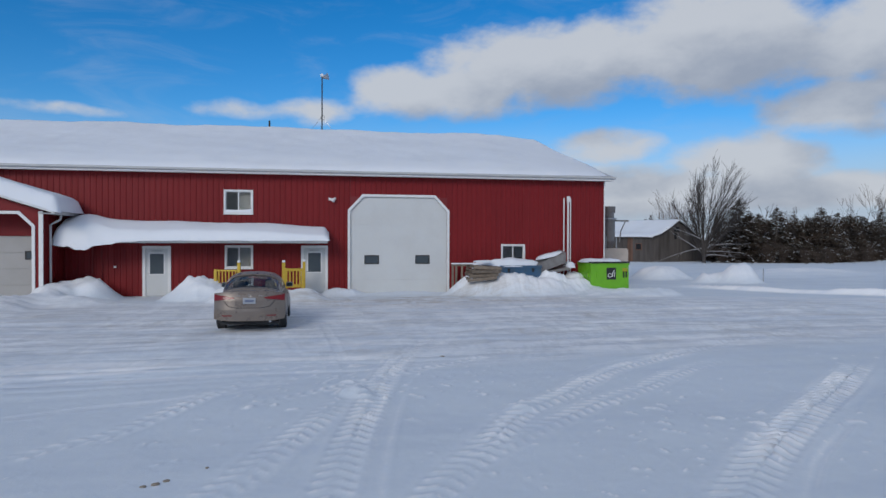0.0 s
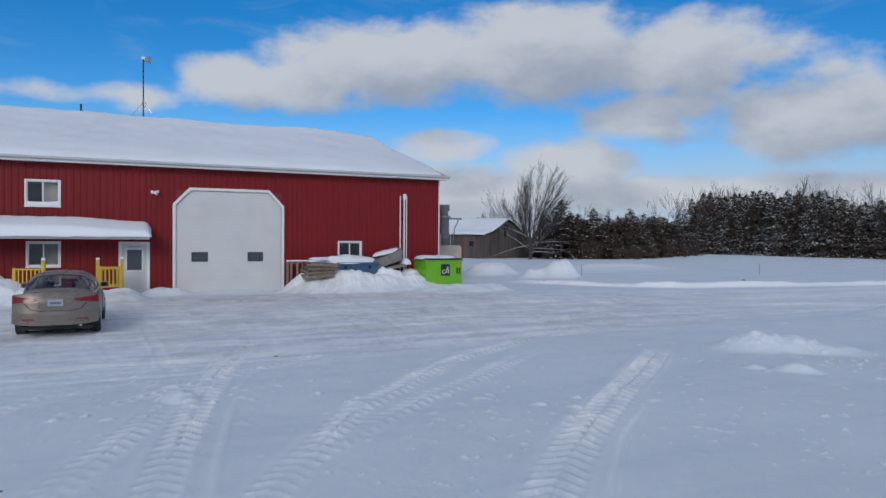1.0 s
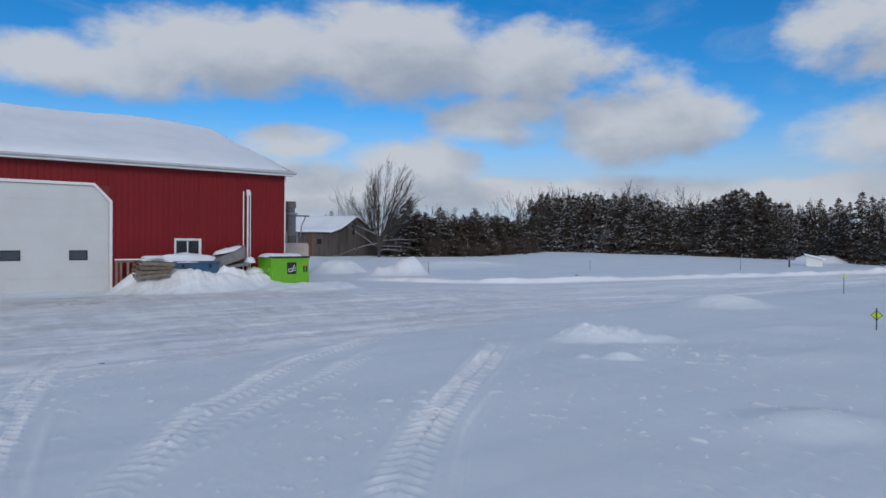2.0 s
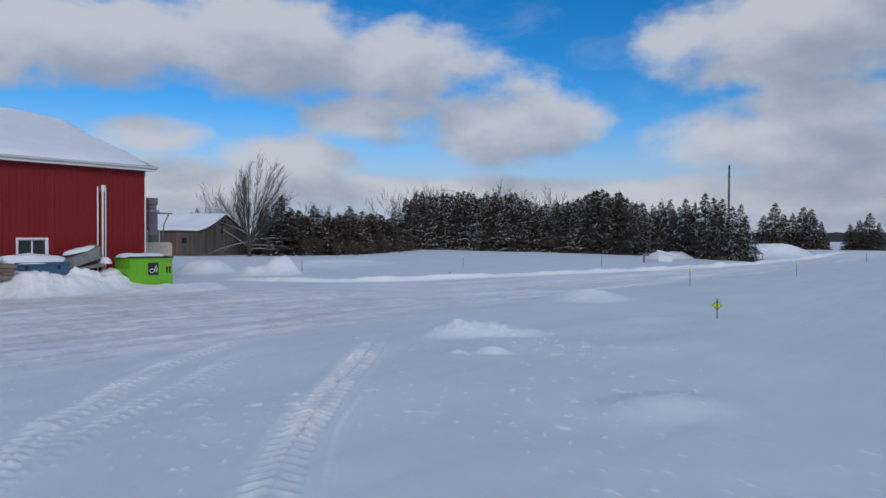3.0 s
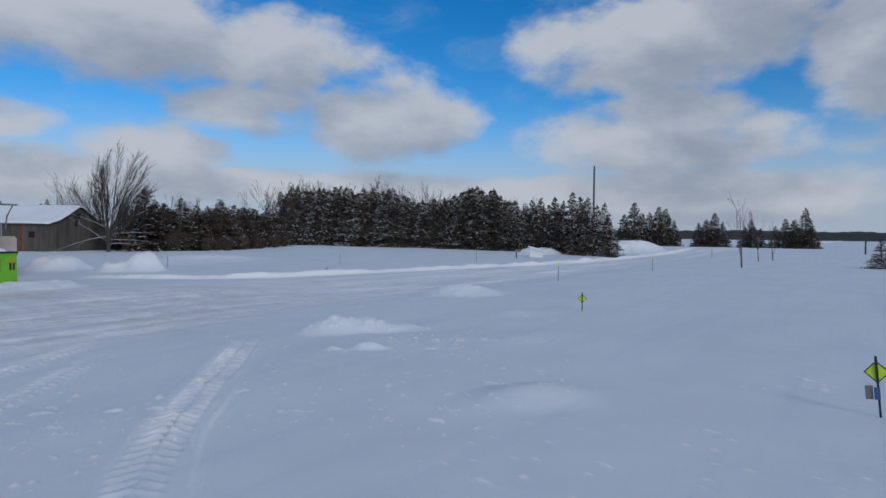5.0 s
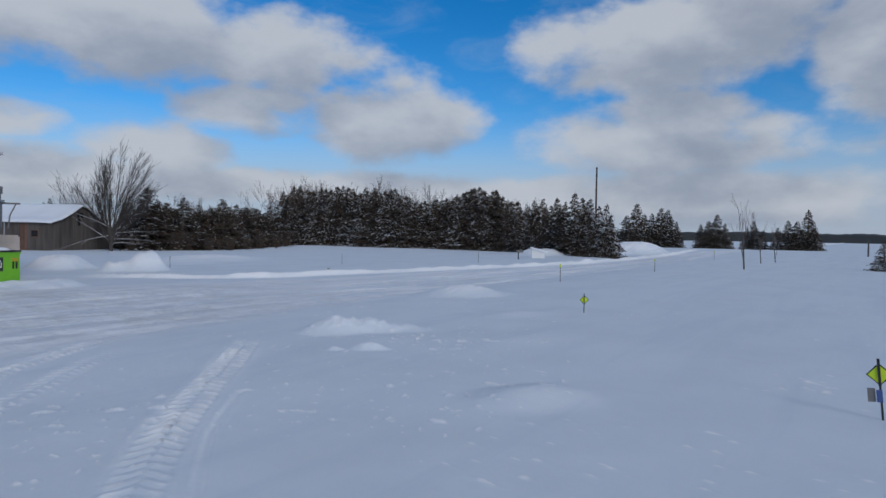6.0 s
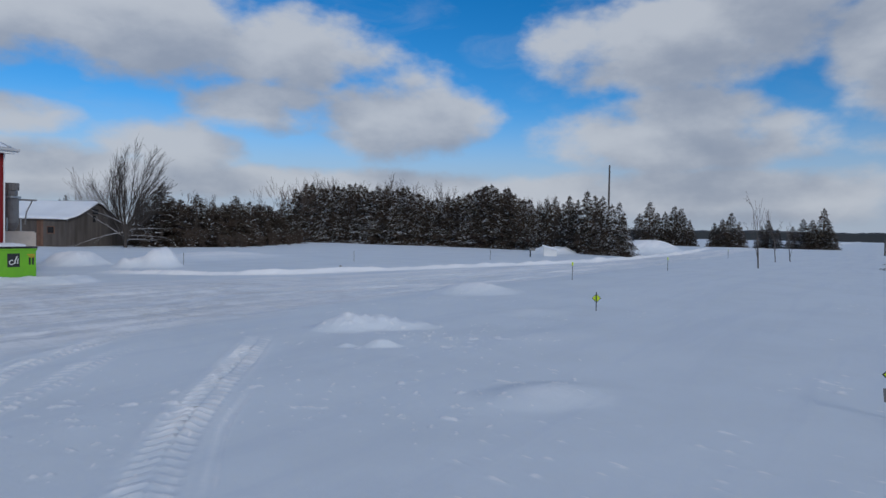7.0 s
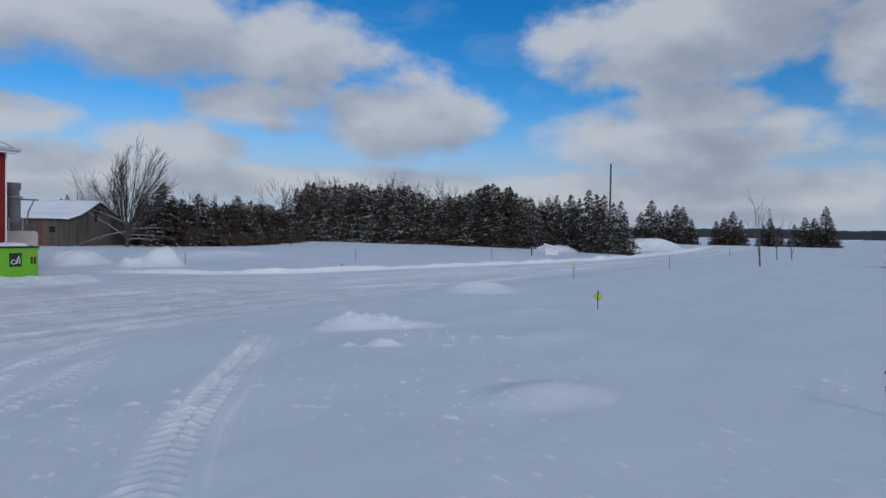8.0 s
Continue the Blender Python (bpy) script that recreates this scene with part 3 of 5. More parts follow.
# east gable wall, and plain walls that close the barn
gable = [(0.0, -0.3), (DEEP, -0.3), (DEEP, TOP), (DEEP / 2, RIDGE - 0.45), (0.0, TOP)]
for x in (X0, X1 - 0.16):
    bm = bmesh.new()
    bm2 = prism([(a, z) for a, z in gable], 0, 0.16)
    for v in bm2.verts:
        v.co = Vector((x + v.co.y, v.co.x + 0.0, v.co.z))
    me = bpy.data.meshes.new("tmp")
    bm2.to_mesh(me)
    bm2.free()
    bm.from_mesh(me)
    bpy.data.meshes.remove(me)
    for v in bm.verts:
        v.co.y = max(v.co.y, 0.17)
    part("end_wall", bm, RED, barn)
part("back_wall", boxed(X0, X1, DEEP - 0.16, DEEP, -0.3, TOP), RED, barn)
part("floor_slab", boxed(X0 + 0.2, X1 - 0.2, 0.2, DEEP - 0.2, -0.25, 0.0), CONCRETE, barn)
part("partition", boxed(X0 + 0.2, X1 - 0.2, 4.0, 4.15, 0.0, TOP - 0.1), ROOM, barn)
part("corner_trim", boxed(X1 - 0.02, X1 + 0.035, -0.04, 0.14, -0.1, TOP), WHITE, barn, "white corner trim")

# roof: two steel slopes, fascia, gutter and soffit
OVER = 0.45
slope = (RIDGE - 0.4 - TOP) / (DEEP / 2)
roof = part("roof", prism([(-OVER, TOP + 0.02), (DEEP / 2, RIDGE - 0.38), (DEEP + OVER, TOP + 0.02), (DEEP + OVER, TOP + 0.12), (DEEP / 2, RIDGE - 0.26), (-OVER, TOP + 0.12)], X0 - 0.3, X1 + 0.3), GREY_TRIM, barn)
for v in roof.data.vertices:
    v.co = Vector((v.co.y, v.co.x, v.co.z))
roof.data.flip_normals()
part("fascia", boxed(X0 - 0.32, X1 + 0.32, -OVER - 0.03, -OVER, TOP - 0.06, TOP + 0.13), WHITE, roof)
bm = bmesh.new()
tube(bm, [(X0 - 0.3, -OVER - 0.09, TOP + 0.08), (X1 + 0.34, -OVER - 0.09, TOP + 0.08)], 0.06, 10)
part("gutter", bm, GREY_TRIM, roof, "grey eaves gutter")
part("soffit", boxed(X0, X1 + 0.3, -OVER, -0.03, TOP - 0.045, TOP - 0.02), GREY_TRIM, roof)


def snow_cap(name, label, x0, x1, y0, y1, base, thick, nx, ny, seed, rough=0.12, edge=0.5, droop=0.0, at=None):
    """A blanket of snow with rounded, uneven edges over the surface base(u, v); thick(x, y) gives its depth."""
    xs, ys = np.linspace(x0, x1, nx), np.linspace(y0, y1, ny)
    gx, gy = np.meshgrid(xs, ys)
    wob = 1 + rough * 2 * fractal(gx * 0.35, gy * 0.35, seed, 4) + rough * 0.6 * fractal(gx * 1.7, gy * 1.7, seed + 7, 3)
    lip = 0.10 * fractal(gx * 0.9, gy * 0.3, seed + 3, 3)
    ex, ey = np.minimum(1, np.minimum(gx - x0, x1 - gx) / edge), np.minimum(1, np.minimum(gy - y0, y1 - gy) / edge)
    rounded = np.sqrt(np.clip(1 - (1 - ex) ** 2, 0, 1)) * np.sqrt(np.clip(1 - (1 - ey) ** 2, 0, 1))
    hang = np.array([[droop(x) if callable(droop) else droop for x in xs]]) * (1 + 3.0 * lip + 0.7 * fractal(gx * 3.5, gy * 2.0, seed + 11, 3))
    drop = hang * np.clip(1 - (gy - y0) / 0.35, 0, 1) ** 2
    verts, faces = [], []
    for j, y in enumerate(ys):
        for i, x in enumerate(xs):
            yy = y + (float(lip[j, i]) if j == 0 else 0.0)
            verts.append((x, yy, base(x, y) + thick(x, y) * float(rounded[j, i] * wob[j, i]) - float(drop[j, i])))
    for j in range(ny - 1):
        for i in range(nx - 1):
            a = j * nx + i
            faces.append((a, a + 1, a + nx + 1, a + nx))
    n = len(verts)
    rim = [i for i in range(nx)] + [j * nx + nx - 1 for j in range(1, ny)] + [(ny - 1) * nx + i for i in range(nx - 2, -1, -1)] + [j * nx for j in range(ny - 2, 0, -1)]
    low = {}
    for r in rim:
        low[r] = len(verts)
        x, y, z = verts[r]
        verts.append((x, y, base(x, y) - 0.02 - (1.25 * (droop(x) if callable(droop) else droop) * (1 + 0.55 * float(fractal(np.array([x * 3.1]), np.array([y]), seed + 21, 4)[0])) if y < y0 + 0.3 else 0)))
    for a, b in zip(rim, rim[1:] + rim[:1]):
        faces.append((b, a, low[a], low[b]))
    faces.append([low[r] for r in rim])
    ob = part(name, (verts, [], faces), SNOW, None, at=at, smooth=True)
    return tagged(ob, label, "snow", kind="stuff")


def roof_base(x, y):
    t = y if y < DEEP / 2 else DEEP - y
    return TOP + 0.10 + slope * max(-OVER, t) + 0.02


def roof_thick(x, y):
    d = 0.40 + 0.10 * math.exp(-((y - DEEP / 2) / 2.5) ** 2)
    east = max(0.0, 1 - (X1 + 0.3 - x) / 4.0)
    front = 0.55 + 0.45 * min(1.0, (y + OVER) / 1.5)
    return d * (1 - 0.5 * east ** 1.3) * front


snow_cap("roof_snow", "thick smooth white snow blanket on the barn roof", X0, X1 + 0.33, -OVER - 0.02, DEEP + OVER, roof_base, roof_thick, 170, 60, 3, rough=0.14, edge=0.22, at=pose(0, FRONT, 0))


def window(parent, x0, x1, z0, z1, y=0.0, split=True, snow=False, frame_mat=None):
    """A sliding window: frame, two sashes with panes, a sill."""
    fm = frame_mat or WHITE
    win = part("window", holed_wall(x0 - 0.065, x1 + 0.065, z0 - 0.065, z1 + 0.065, y - 0.05, y + 0.05, [(x0, x1, z0, z1)]), fm, parent, "white framed sliding window")
    mid = (x0 + x1) / 2
    bm = holed_wall(x0, x1, z0, z1, y + 0.0, y + 0.04, [(x0 + 0.035, mid - 0.025, z0 + 0.035, z1 - 0.035), (mid + 0.025, x1 - 0.035, z0 + 0.035, z1 - 0.035)])
    part("window_frame", bm, fm, win)
    for a, b in ((x0 + 0.035, mid - 0.025), (mid + 0.025, x1 - 0.035)):
        part("pane", boxed(a, b, y + 0.018, y + 0.024, z0 + 0.035, z1 - 0.035), GLASS, win).visible_shadow = False
    if snow:
        # Snow-white strip stands in for the reflection low in the panes.
        bm = bmesh.new()
        xs = np.linspace(x0 + 0.01, x1 - 0.01, 14)
        prism([(x0 + 0.01, z0 + 0.002), *[(x, z0 + 0.13 + 0.05 * float(value_noise(np.array([x * 3.0]), np.array([1.0]), 6)[0])) for x in xs], (x1 - 0.01, z0 + 0.002)], y - 0.06, y - 0.002, bm)
        part("pane_reflection", bm, SNOW, win, "white strip for the reflection low in the panes")
    part("window_sill", boxed(x0 - 0.08, x1 + 0.08, y - 0.09, y - 0.052, z0 - 0.09, z0 - 0.055), fm, win)
    return win


for k, (x0, x1, z0, z1) in enumerate(OPENINGS[3:]):
    window(barn, x0, x1, z0, z1, snow=k == 0)
# blinds close the windows from inside, half way
for x0, x1, z0, z1 in OPENINGS[3:5]:
    part("blind", boxed(x0 + (x1 - x0) * 0.52, x1, 0.22, 0.23, z0, z1), ROOM, barn)


def house_door(x0, x1, z0, z1):
    """A white steel door with a tall light, in a white frame."""
    door = part("door", boxed(x0 + 0.03, x1 - 0.03, 0.0, 0.045, z0 + 0.02, z1 - 0.03, bevel=0.004), DOOR_WHITE, barn, "white steel door with a glazed panel")
    bm = holed_wall(x0 - 0.10, x1 + 0.10, z0, z1 + 0.09, -0.045, 0.03, [(x0 + 0.025, x1 - 0.025, z0, z1 - 0.025)])
    part("door_frame", bm, WHITE, door)
    cx, w = (x0 + x1) / 2, 0.27
    part("glazing_bead", holed_wall(cx - w - 0.05, cx + w + 0.05, z0 + 0.88, z1 - 0.18, -0.018, -0.002, [(cx - w, cx + w, z0 + 0.93, z1 - 0.23)]), WHITE, door)
    part("pane", boxed(cx - w, cx + w, -0.010, -0.004, z0 + 0.93, z1 - 0.23), DARK_GLASS, door)
    bm = bmesh.new()
    tube(bm, [(x0 + 0.11, -0.005, z0 + 0.95), (x0 + 0.11, -0.06, z0 + 0.95), (x0 + 0.21, -0.06, z0 + 0.95)], 0.012, 8)
    part("door_handle", bm, GALV, door, "steel lever handle")
    part("closer", boxed(cx - 0.2, cx + 0.2, -0.04, -0.002, z1 - 0.13, z1 - 0.09), GALV, door)
    part("threshold", boxed(x0, x1, -0.08, 0.06, z0 - 0.03, z0 + 0.02), GALV, door)


DARK_GLASS = surface("dark_glass", (0.05, 0.065, 0.075), 0.06, other=(0.07, 0.085, 0.09), amount=0.4, bump=0.0, spec=0.7)
house_door(*OPENINGS[1])
house_door(*OPENINGS[2])

# the tall garage door with cut corners
gx0, gx1, gz0, gz1 = GARAGE
CUT = 0.58
garage = part("garage_door", boxed(gx0 - 0.02, gx1 + 0.02, 0.085, 0.12, gz0 - 0.1, gz1), DOOR_WHITE, barn, "tall white sectional door with cut corners")
rows = 7
for k in range(rows):
    z0, z1 = gz0 + (gz1 - gz0) * k / rows, gz0 + (gz1 - gz0) * (k + 1) / rows
    holes = [(2.22, 2.77, z0 + 0.13, z0 + 0.43), (4.49, 5.04, z0 + 0.13, z0 + 0.43)] if k == 2 else []
    part("section", holed_wall(gx0 - 0.02, gx1 + 0.02, z0 + 0.0012, z1 - 0.0012, 0.045, 0.085, holes), DOOR_WHITE, garage)
    for h in holes:
        light = part("door_window", holed_wall(h[0] - 0.05, h[1] + 0.05, h[2] - 0.05, h[3] + 0.05, 0.03, 0.05, [h]), RUBBER, garage, "small black framed window")
        part("pane", boxed(h[0], h[1], 0.055, 0.06, h[2], h[3]), DARK_GLASS, light)
w = 0.11
outer = [(gx0 - w, -0.1), (gx0 - w, gz1 - CUT), (gx0 + CUT - w * 0.4, gz1 + w), (gx1 - CUT + w * 0.4, gz1 + w), (gx1 + w, gz1 - CUT), (gx1 + w, -0.1)]
inner = [(gx0, -0.1), (gx0, gz1 - CUT - w * 0.4), (gx0 + CUT, gz1), (gx1 - CUT, gz1), (gx1, gz1 - CUT - w * 0.4), (gx1, -0.1)]
bm = bmesh.new()
for k in range(5):
    prism([outer[k], outer[k + 1], inner[k + 1], inner[k]], -0.05, 0.03, bm)
part("door_trim", bm, WHITE, garage, "white trim with cut corners")
part("corner_infill", prism([(gx0, gz1 - CUT - w * 0.4), (gx0 + CUT, gz1), (gx0, gz1)], -0.028, 0.03), RED_TRIM, garage)
part("corner_infill", prism([(gx1, gz1 - CUT - w * 0.4), (gx1, gz1), (gx1 - CUT, gz1)], -0.028, 0.03), RED_TRIM, garage)

# lean-to canopy over the doors
canopy = part("canopy", prism([(-1.30, 2.30), (0.0, 2.62), (0.0, 2.74), (-1.30, 2.42)], -9.75, 0.52), GREY_TRIM, barn)
for v in canopy.data.vertices:
    v.co = Vector((v.co.y, v.co.x, v.co.z))
canopy.data.flip_normals()
part("fascia", boxed(-9.75, 0.55, -1.36, -1.32, 2.22, 2.44), WHITE, canopy)
part("soffit", boxed(-9.75, 0.5, -1.3, -0.05, 2.24, 2.27), GREY_TRIM, canopy)
for x in (-8.9, -8.55):
    part("conduit", tubed([(x, -0.05, 0.2), (x, -0.05, 2.24)], 0.03), RED_TRIM, barn)
part("hose_bib", boxed(-8.10, -8.0, -0.07, -0.03, 1.18, 1.28, bevel=0.01), WHITE, barn)


def canopy_thick(x, y):
    lump = math.exp(-((x + 9.0) / 1.0) ** 2)
    return (0.47 + 0.30 * lump) * (0.75 + 0.25 * min(1.0, (y + 1.5) / 0.8)) * (1.0 - 0.38 * float(step(-2.6, 0.3, x)))


snow_cap("canopy_snow", "thick rounded snow overhanging the canopy edge", -9.93, 0.62, -1.62, -0.04, lambda x, y: 2.40 + 0.24 * max(0.0, (y + 1.3)), canopy_thick, 90, 22, 13, rough=0.10, edge=0.32, droop=lambda x: 0.05 + 0.22 * math.exp(-((x + 8.9) / 1.3) ** 2), at=pose(0, FRONT, 0))

# flues, wall lamp, vent, mast
for x, r in ((11.38, 0.03), (11.58, 0.04), (11.70, 0.025)):
    part("flue_pipe", tubed([(x, -0.14, 0.6), (x, -0.14, 4.34)], r, 10), WHITE, barn, "slim white flue pipe")
part("flue_cap", tubed([(11.6, -0.14, 4.16), (11.6, -0.14, 4.42)], 0.085, 12), WHITE, barn)
lamp = part("wall_lamp", boxed(0.62, 0.72, -0.09, -0.03, 4.08, 4.2, bevel=0.01), WHITE, barn, "white twin floodlight on the wall")
for x, dx in ((0.70, 0.14), (0.72, 0.18)):
    part("lamp_head", tubed([(x, -0.08, 4.12), (x + dx, -0.2, 4.05 if dx < 0.16 else 4.16)], [0.03, 0.06], 10), WHITE, lamp)

mast = thing("antenna_mast", pose(0.45, FRONT + DEEP / 2, RIDGE + 0.1), "thin steel antenna mast on the barn ridge", "antenna")
part("pole", tubed([(0, 0, -0.4), (0, 0, 3.35)], 0.035), RUBBER, mast)
part("dish", tubed([(0.05, 0, 3.15), (0.34, -0.1, 3.2)], [0.06, 0.2], 14), GALV, mast, "small grey dish")
part("mast_head", boxed(-0.1, 0.08, -0.06, 0.06, 3.2, 3.36, bevel=0.02), WHITE, mast)
bm = bmesh.new()
for a in (90, 210, 330):
    tube(bm, [(0, 0, 0.9), (0.75 * math.cos(radians(a)), 0.75 * math.sin(radians(a)), -0.1)], 0.012, 5)
part("guy_wire", bm, GALV, mast)
part("cable_loop", tubed([(0.04 + 0.1 * math.sin(a), -0.05, 0.75 + 0.14 * math.cos(a)) for a in np.linspace(0, 6.2, 14)], 0.012, 5), RUBBER, mast)
vent = thing("roof_vent", pose(-2.57, FRONT + DEEP / 2, RIDGE + 0.1), "short black vent pipe through the roof snow", "vent")
part("pipe", tubed([(0, 0, -0.3), (0, 0, 0.5)], 0.055, 10), RUBBER, vent)

# ---------------------------------------------------------------- the west wing, with its own gable and vehicle door
# White door paint greyed down, with the recess shade put into the colour.
SHADED_DOOR = surface("shaded_white_door", (0.42, 0.41, 0.395), 0.45, other=(0.36, 0.35, 0.33), scale=0.9, amount=0.5, bump=0.02)
WX, WY = -9.98, -2.25     # its corner; local to the barn
wing = thing("wing", pose(0, FRONT, 0), "red steel wing with a snowy gable roof and white vehicle door", "barn")
PEAK, EAVE = (-15.2, 4.95), (-9.3, 3.55)
arch = [(-16.6, -0.1), (-16.6, 2.95), (-16.1, 3.4), (-10.75, 3.4), (-10.22, 2.87), (-10.22, -0.1)]
bm = bmesh.new()
prism([(-10.22, -0.3), (WX, -0.3), (WX, 3.42), (-10.22, 3.42)], WY, WY + 0.14, bm)
prism([(-20.4, -0.3), (-16.6, -0.3), (-16.6, 3.42), (-20.4, 3.42)], WY, WY + 0.14, bm)
prism([(-20.4, 3.42), (WX, 3.42), (-15.2, 5.10)], WY, WY + 0.14, bm)
prism([(-10.75, 3.4), (-10.22, 2.87), (-10.22, 3.42), (-10.75, 3.42)], WY, WY + 0.14, bm)
part("front_wall", bm, RED, wing)
side = part("side_wall", boxed(WX - 0.14, WX, WY + 0.142, -0.03, -0.3, 3.45), RED, wing)
for k in range(9):
    part("rib", boxed(WX, WX + 0.02, WY + 0.2 + k * 0.235, WY + 0.24 + k * 0.235, -0.1, 3.4), RED, side)
part("corner_trim", boxed(WX - 0.12, WX + 0.03, WY - 0.03, WY + 0.02, -0.1, 3.40), WHITE, wing, "white corner trim")
bm = bmesh.new()
w = 0.11
inn = [(-10.22 - w, -0.1), (-10.22 - w, 2.82), (-10.80, 3.4 - w), (-16.1, 3.4 - w)]
out = [(-10.22, -0.1), (-10.22, 2.87), (-10.75, 3.4), (-16.1, 3.4)]
for k in range(3):
    prism([out[k], out[k + 1], inn[k + 1], inn[k]], WY - 0.05, WY + 0.02, bm)
part("door_trim", bm, WHITE, wing, "white trim with a cut corner")
part("recess_wall", boxed(-16.8, WX - 0.15, WY + 1.25, WY + 1.33, 2.48, 3.6), RED, wing)
part("recess_ceiling", boxed(-16.8, WX - 0.15, WY + 0.145, WY + 1.25, 3.43, 3.5), RED_TRIM, wing)
vdoor = part("vehicle_door", boxed(-16.5, -10.22, WY + 1.30, WY + 1.36, -0.1, 2.5), SHADED_DOOR, wing, "white sectional vehicle door, recess shade in its colour")
for k in range(4):
    part("section", boxed(-16.5, -10.22, WY + 1.26, WY + 1.298, -0.05 + k * 0.63, 0.57 + k * 0.63), SHADED_DOOR, vdoor)
for x in (-11.0, -12.6, -14.2):
    light = part("door_window", holed_wall(x - 0.05, x + 0.5, 1.56, 1.90, WY + 1.24, WY + 1.259, [(x, x + 0.45, 1.61, 1.85)]), RUBBER, vdoor)
    part("pane", boxed(x, x + 0.45, WY + 1.248, WY + 1.253, 1.61, 1.85), DARK_GLASS, light)
bm = bmesh.new()
for s in (1, -1):
    a, b = (-15.2, 5.20), (-15.2 + s * 5.72, 3.37)
    prism([a, b, (b[0], b[1] + 0.12), (a[0], a[1] + 0.14)], WY - 0.45, -0.04, bm)
wroof = part("roof", bm, GREY_TRIM, wing)
bm = bmesh.new()
for s in (1, -1):
    a, b = (-15.2, 5.16), (-15.2 + s * 5.76, 3.32)
    prism([a, b, (b[0], b[1] + 0.20), (a[0], a[1] + 0.22)], WY - 0.49, WY - 0.452, bm)
part("fascia", bm, WHITE, wroof)
part("gutter", boxed(-9.50, -9.38, WY - 0.48, -0.05, 3.28, 3.42, bevel=0.02), GREY_TRIM, wroof)
part("soffit", boxed(WX + 0.01, -9.50, WY - 0.44, -0.03, 3.30, 3.33), GREY_TRIM, wroof)
part("downspout", tubed([(-9.44, WY + 0.35, 3.3), (-9.50, WY + 0.4, 3.1), (-9.86, WY + 0.45, 2.9), (-9.86, WY + 0.45, 0.0)], 0.045, 8), GREY_TRIM, wing, "grey downspout")


def wing_base(x, y):
    return 5.32 - abs(x + 15.2) * 0.32


snow_cap("wing_snow", "thick snow hanging over the wing's eaves", -21.2, -9.22, WY - 0.60, -0.05, wing_base, lambda x, y: 0.50, 90, 26, 23, rough=0.06, edge=0.3, droop=0.05, at=pose(0, FRONT, 0))

# ---------------------------------------------------------------- beside and in front of the barn
YELLOW = surface("yellow_paint", (0.62, 0.42, 0.04), 0.6, other=(0.50, 0.33, 0.05), scale=5, amount=0.6, bump=0.1)
GREEN = surface("green_paint", (0.16, 0.44, 0.012), 0.42, other=(0.12, 0.34, 0.02), scale=2.5, amount=0.5, bump=0.04)
BLACK = surface("black_plastic", (0.018, 0.018, 0.02), 0.5, bump=0.05)
INK_WHITE = surface("white_print", (0.75, 0.75, 0.72), 0.5)
ORANGE = surface("orange_print", (0.75, 0.26, 0.03), 0.5)
BLUE = surface("blue_paint", (0.035, 0.10, 0.19), 0.5, other=(0.05, 0.08, 0.11), scale=4, amount=0.7, bump=0.1)
GREY_METAL = surface("grey_painted_steel", (0.22, 0.21, 0.205), 0.6, 0.1, other=(0.15, 0.13, 0.12), scale=3, amount=0.7, bump=0.08)
PALLET = surface("pallet_wood", (0.24, 0.19, 0.145), 0.85, other=(0.12, 0.10, 0.08), scale=4, amount=0.8, bump=0.3, vary=0.5)


def snow_lump(name, label, x, y, z, a, b, h, seed, turn=0, squareness=2.6):
    """Snow lying on a thing: a rounded cushion with a flat underside."""
    verts, faces, n, rings = [], [], 28, 7
    for r in range(rings + 1):
        f = r / rings
        for k in range(n):
            t = 2 * math.pi * k / n
            c, s = math.cos(t), math.sin(t)
            d = (abs(c) ** squareness + abs(s) ** squareness) ** (-1 / squareness)
            px, py = a * d * c * f, b * d * s * f
            w = 1 + 0.5 * float(fractal(np.array([px * 1.6 + seed]), np.array([py * 1.6 - seed]), seed, 3)[0])
            verts.append((px, py, h * math.sqrt(max(0.0, 1 - f ** 3)) * w if r < rings else 0.0))
    for r in range(rings):
        for k in range(n):
            verts_a, verts_b = r * n + k, r * n + (k + 1) % n
            faces.append((verts_a, verts_b, verts_b + n, verts_a + n) if r else (verts_a, verts_b + n, verts_a + n))
    faces.append([rings * n + k for k in range(n)][::-1])
    ob = part(name, (verts, [], faces), SNOW, None, at=pose(x, y, z, 0, 0, turn), smooth=True)
    return tagged(ob, label, "snow", kind="stuff")


# green waste container
bin_ = thing("waste_container", pose(12.74, 27.6, 0.12), "lime green steel waste container with black lids, in snow", "waste container")
bm = bmesh.new()
prism([(-0.05, 0.0), (1.25, 0.0), (1.45, 0.75), (1.45, 1.22), (0.0, 1.22)], -0.89, 0.89, bm)
for v in bm.verts:
    v.co = Vector((v.co.y, v.co.x, v.co.z))
bmesh.ops.bevel(bm, geom=list(bm.edges), offset=0.015, segments=2, affect="EDGES")
part("body", bm, GREEN, bin_)
part("top_rim", holed_wall(-0.92, 0.92, 0, 1.5, 0, 0.07, [(-0.84, 0.84, 0.06, 1.42)]), GREEN, bin_, at=pose(0, 1.47, 1.18, 90))
for x0, x1 in ((-0.91, -0.02), (0.02, 0.91)):
    part("lid", boxed(x0, x1, -0.09, 1.46, 1.262, 1.325, bevel=0.012), BLACK, bin_, "black plastic lid")
for x in (-0.905, 0.905):
    part("fork_pocket", boxed(x - 0.05, x + 0.05, 0.15, 1.15, 0.62, 0.82, bevel=0.01), GREEN, bin_)
for x in (-0.60, 0.64, 0.76):
    part("handle", boxed(x - 0.03, x + 0.03, -0.055, -0.01, 0.62, 0.90, bevel=0.012), BLACK if x > 0 else GREEN, bin_)
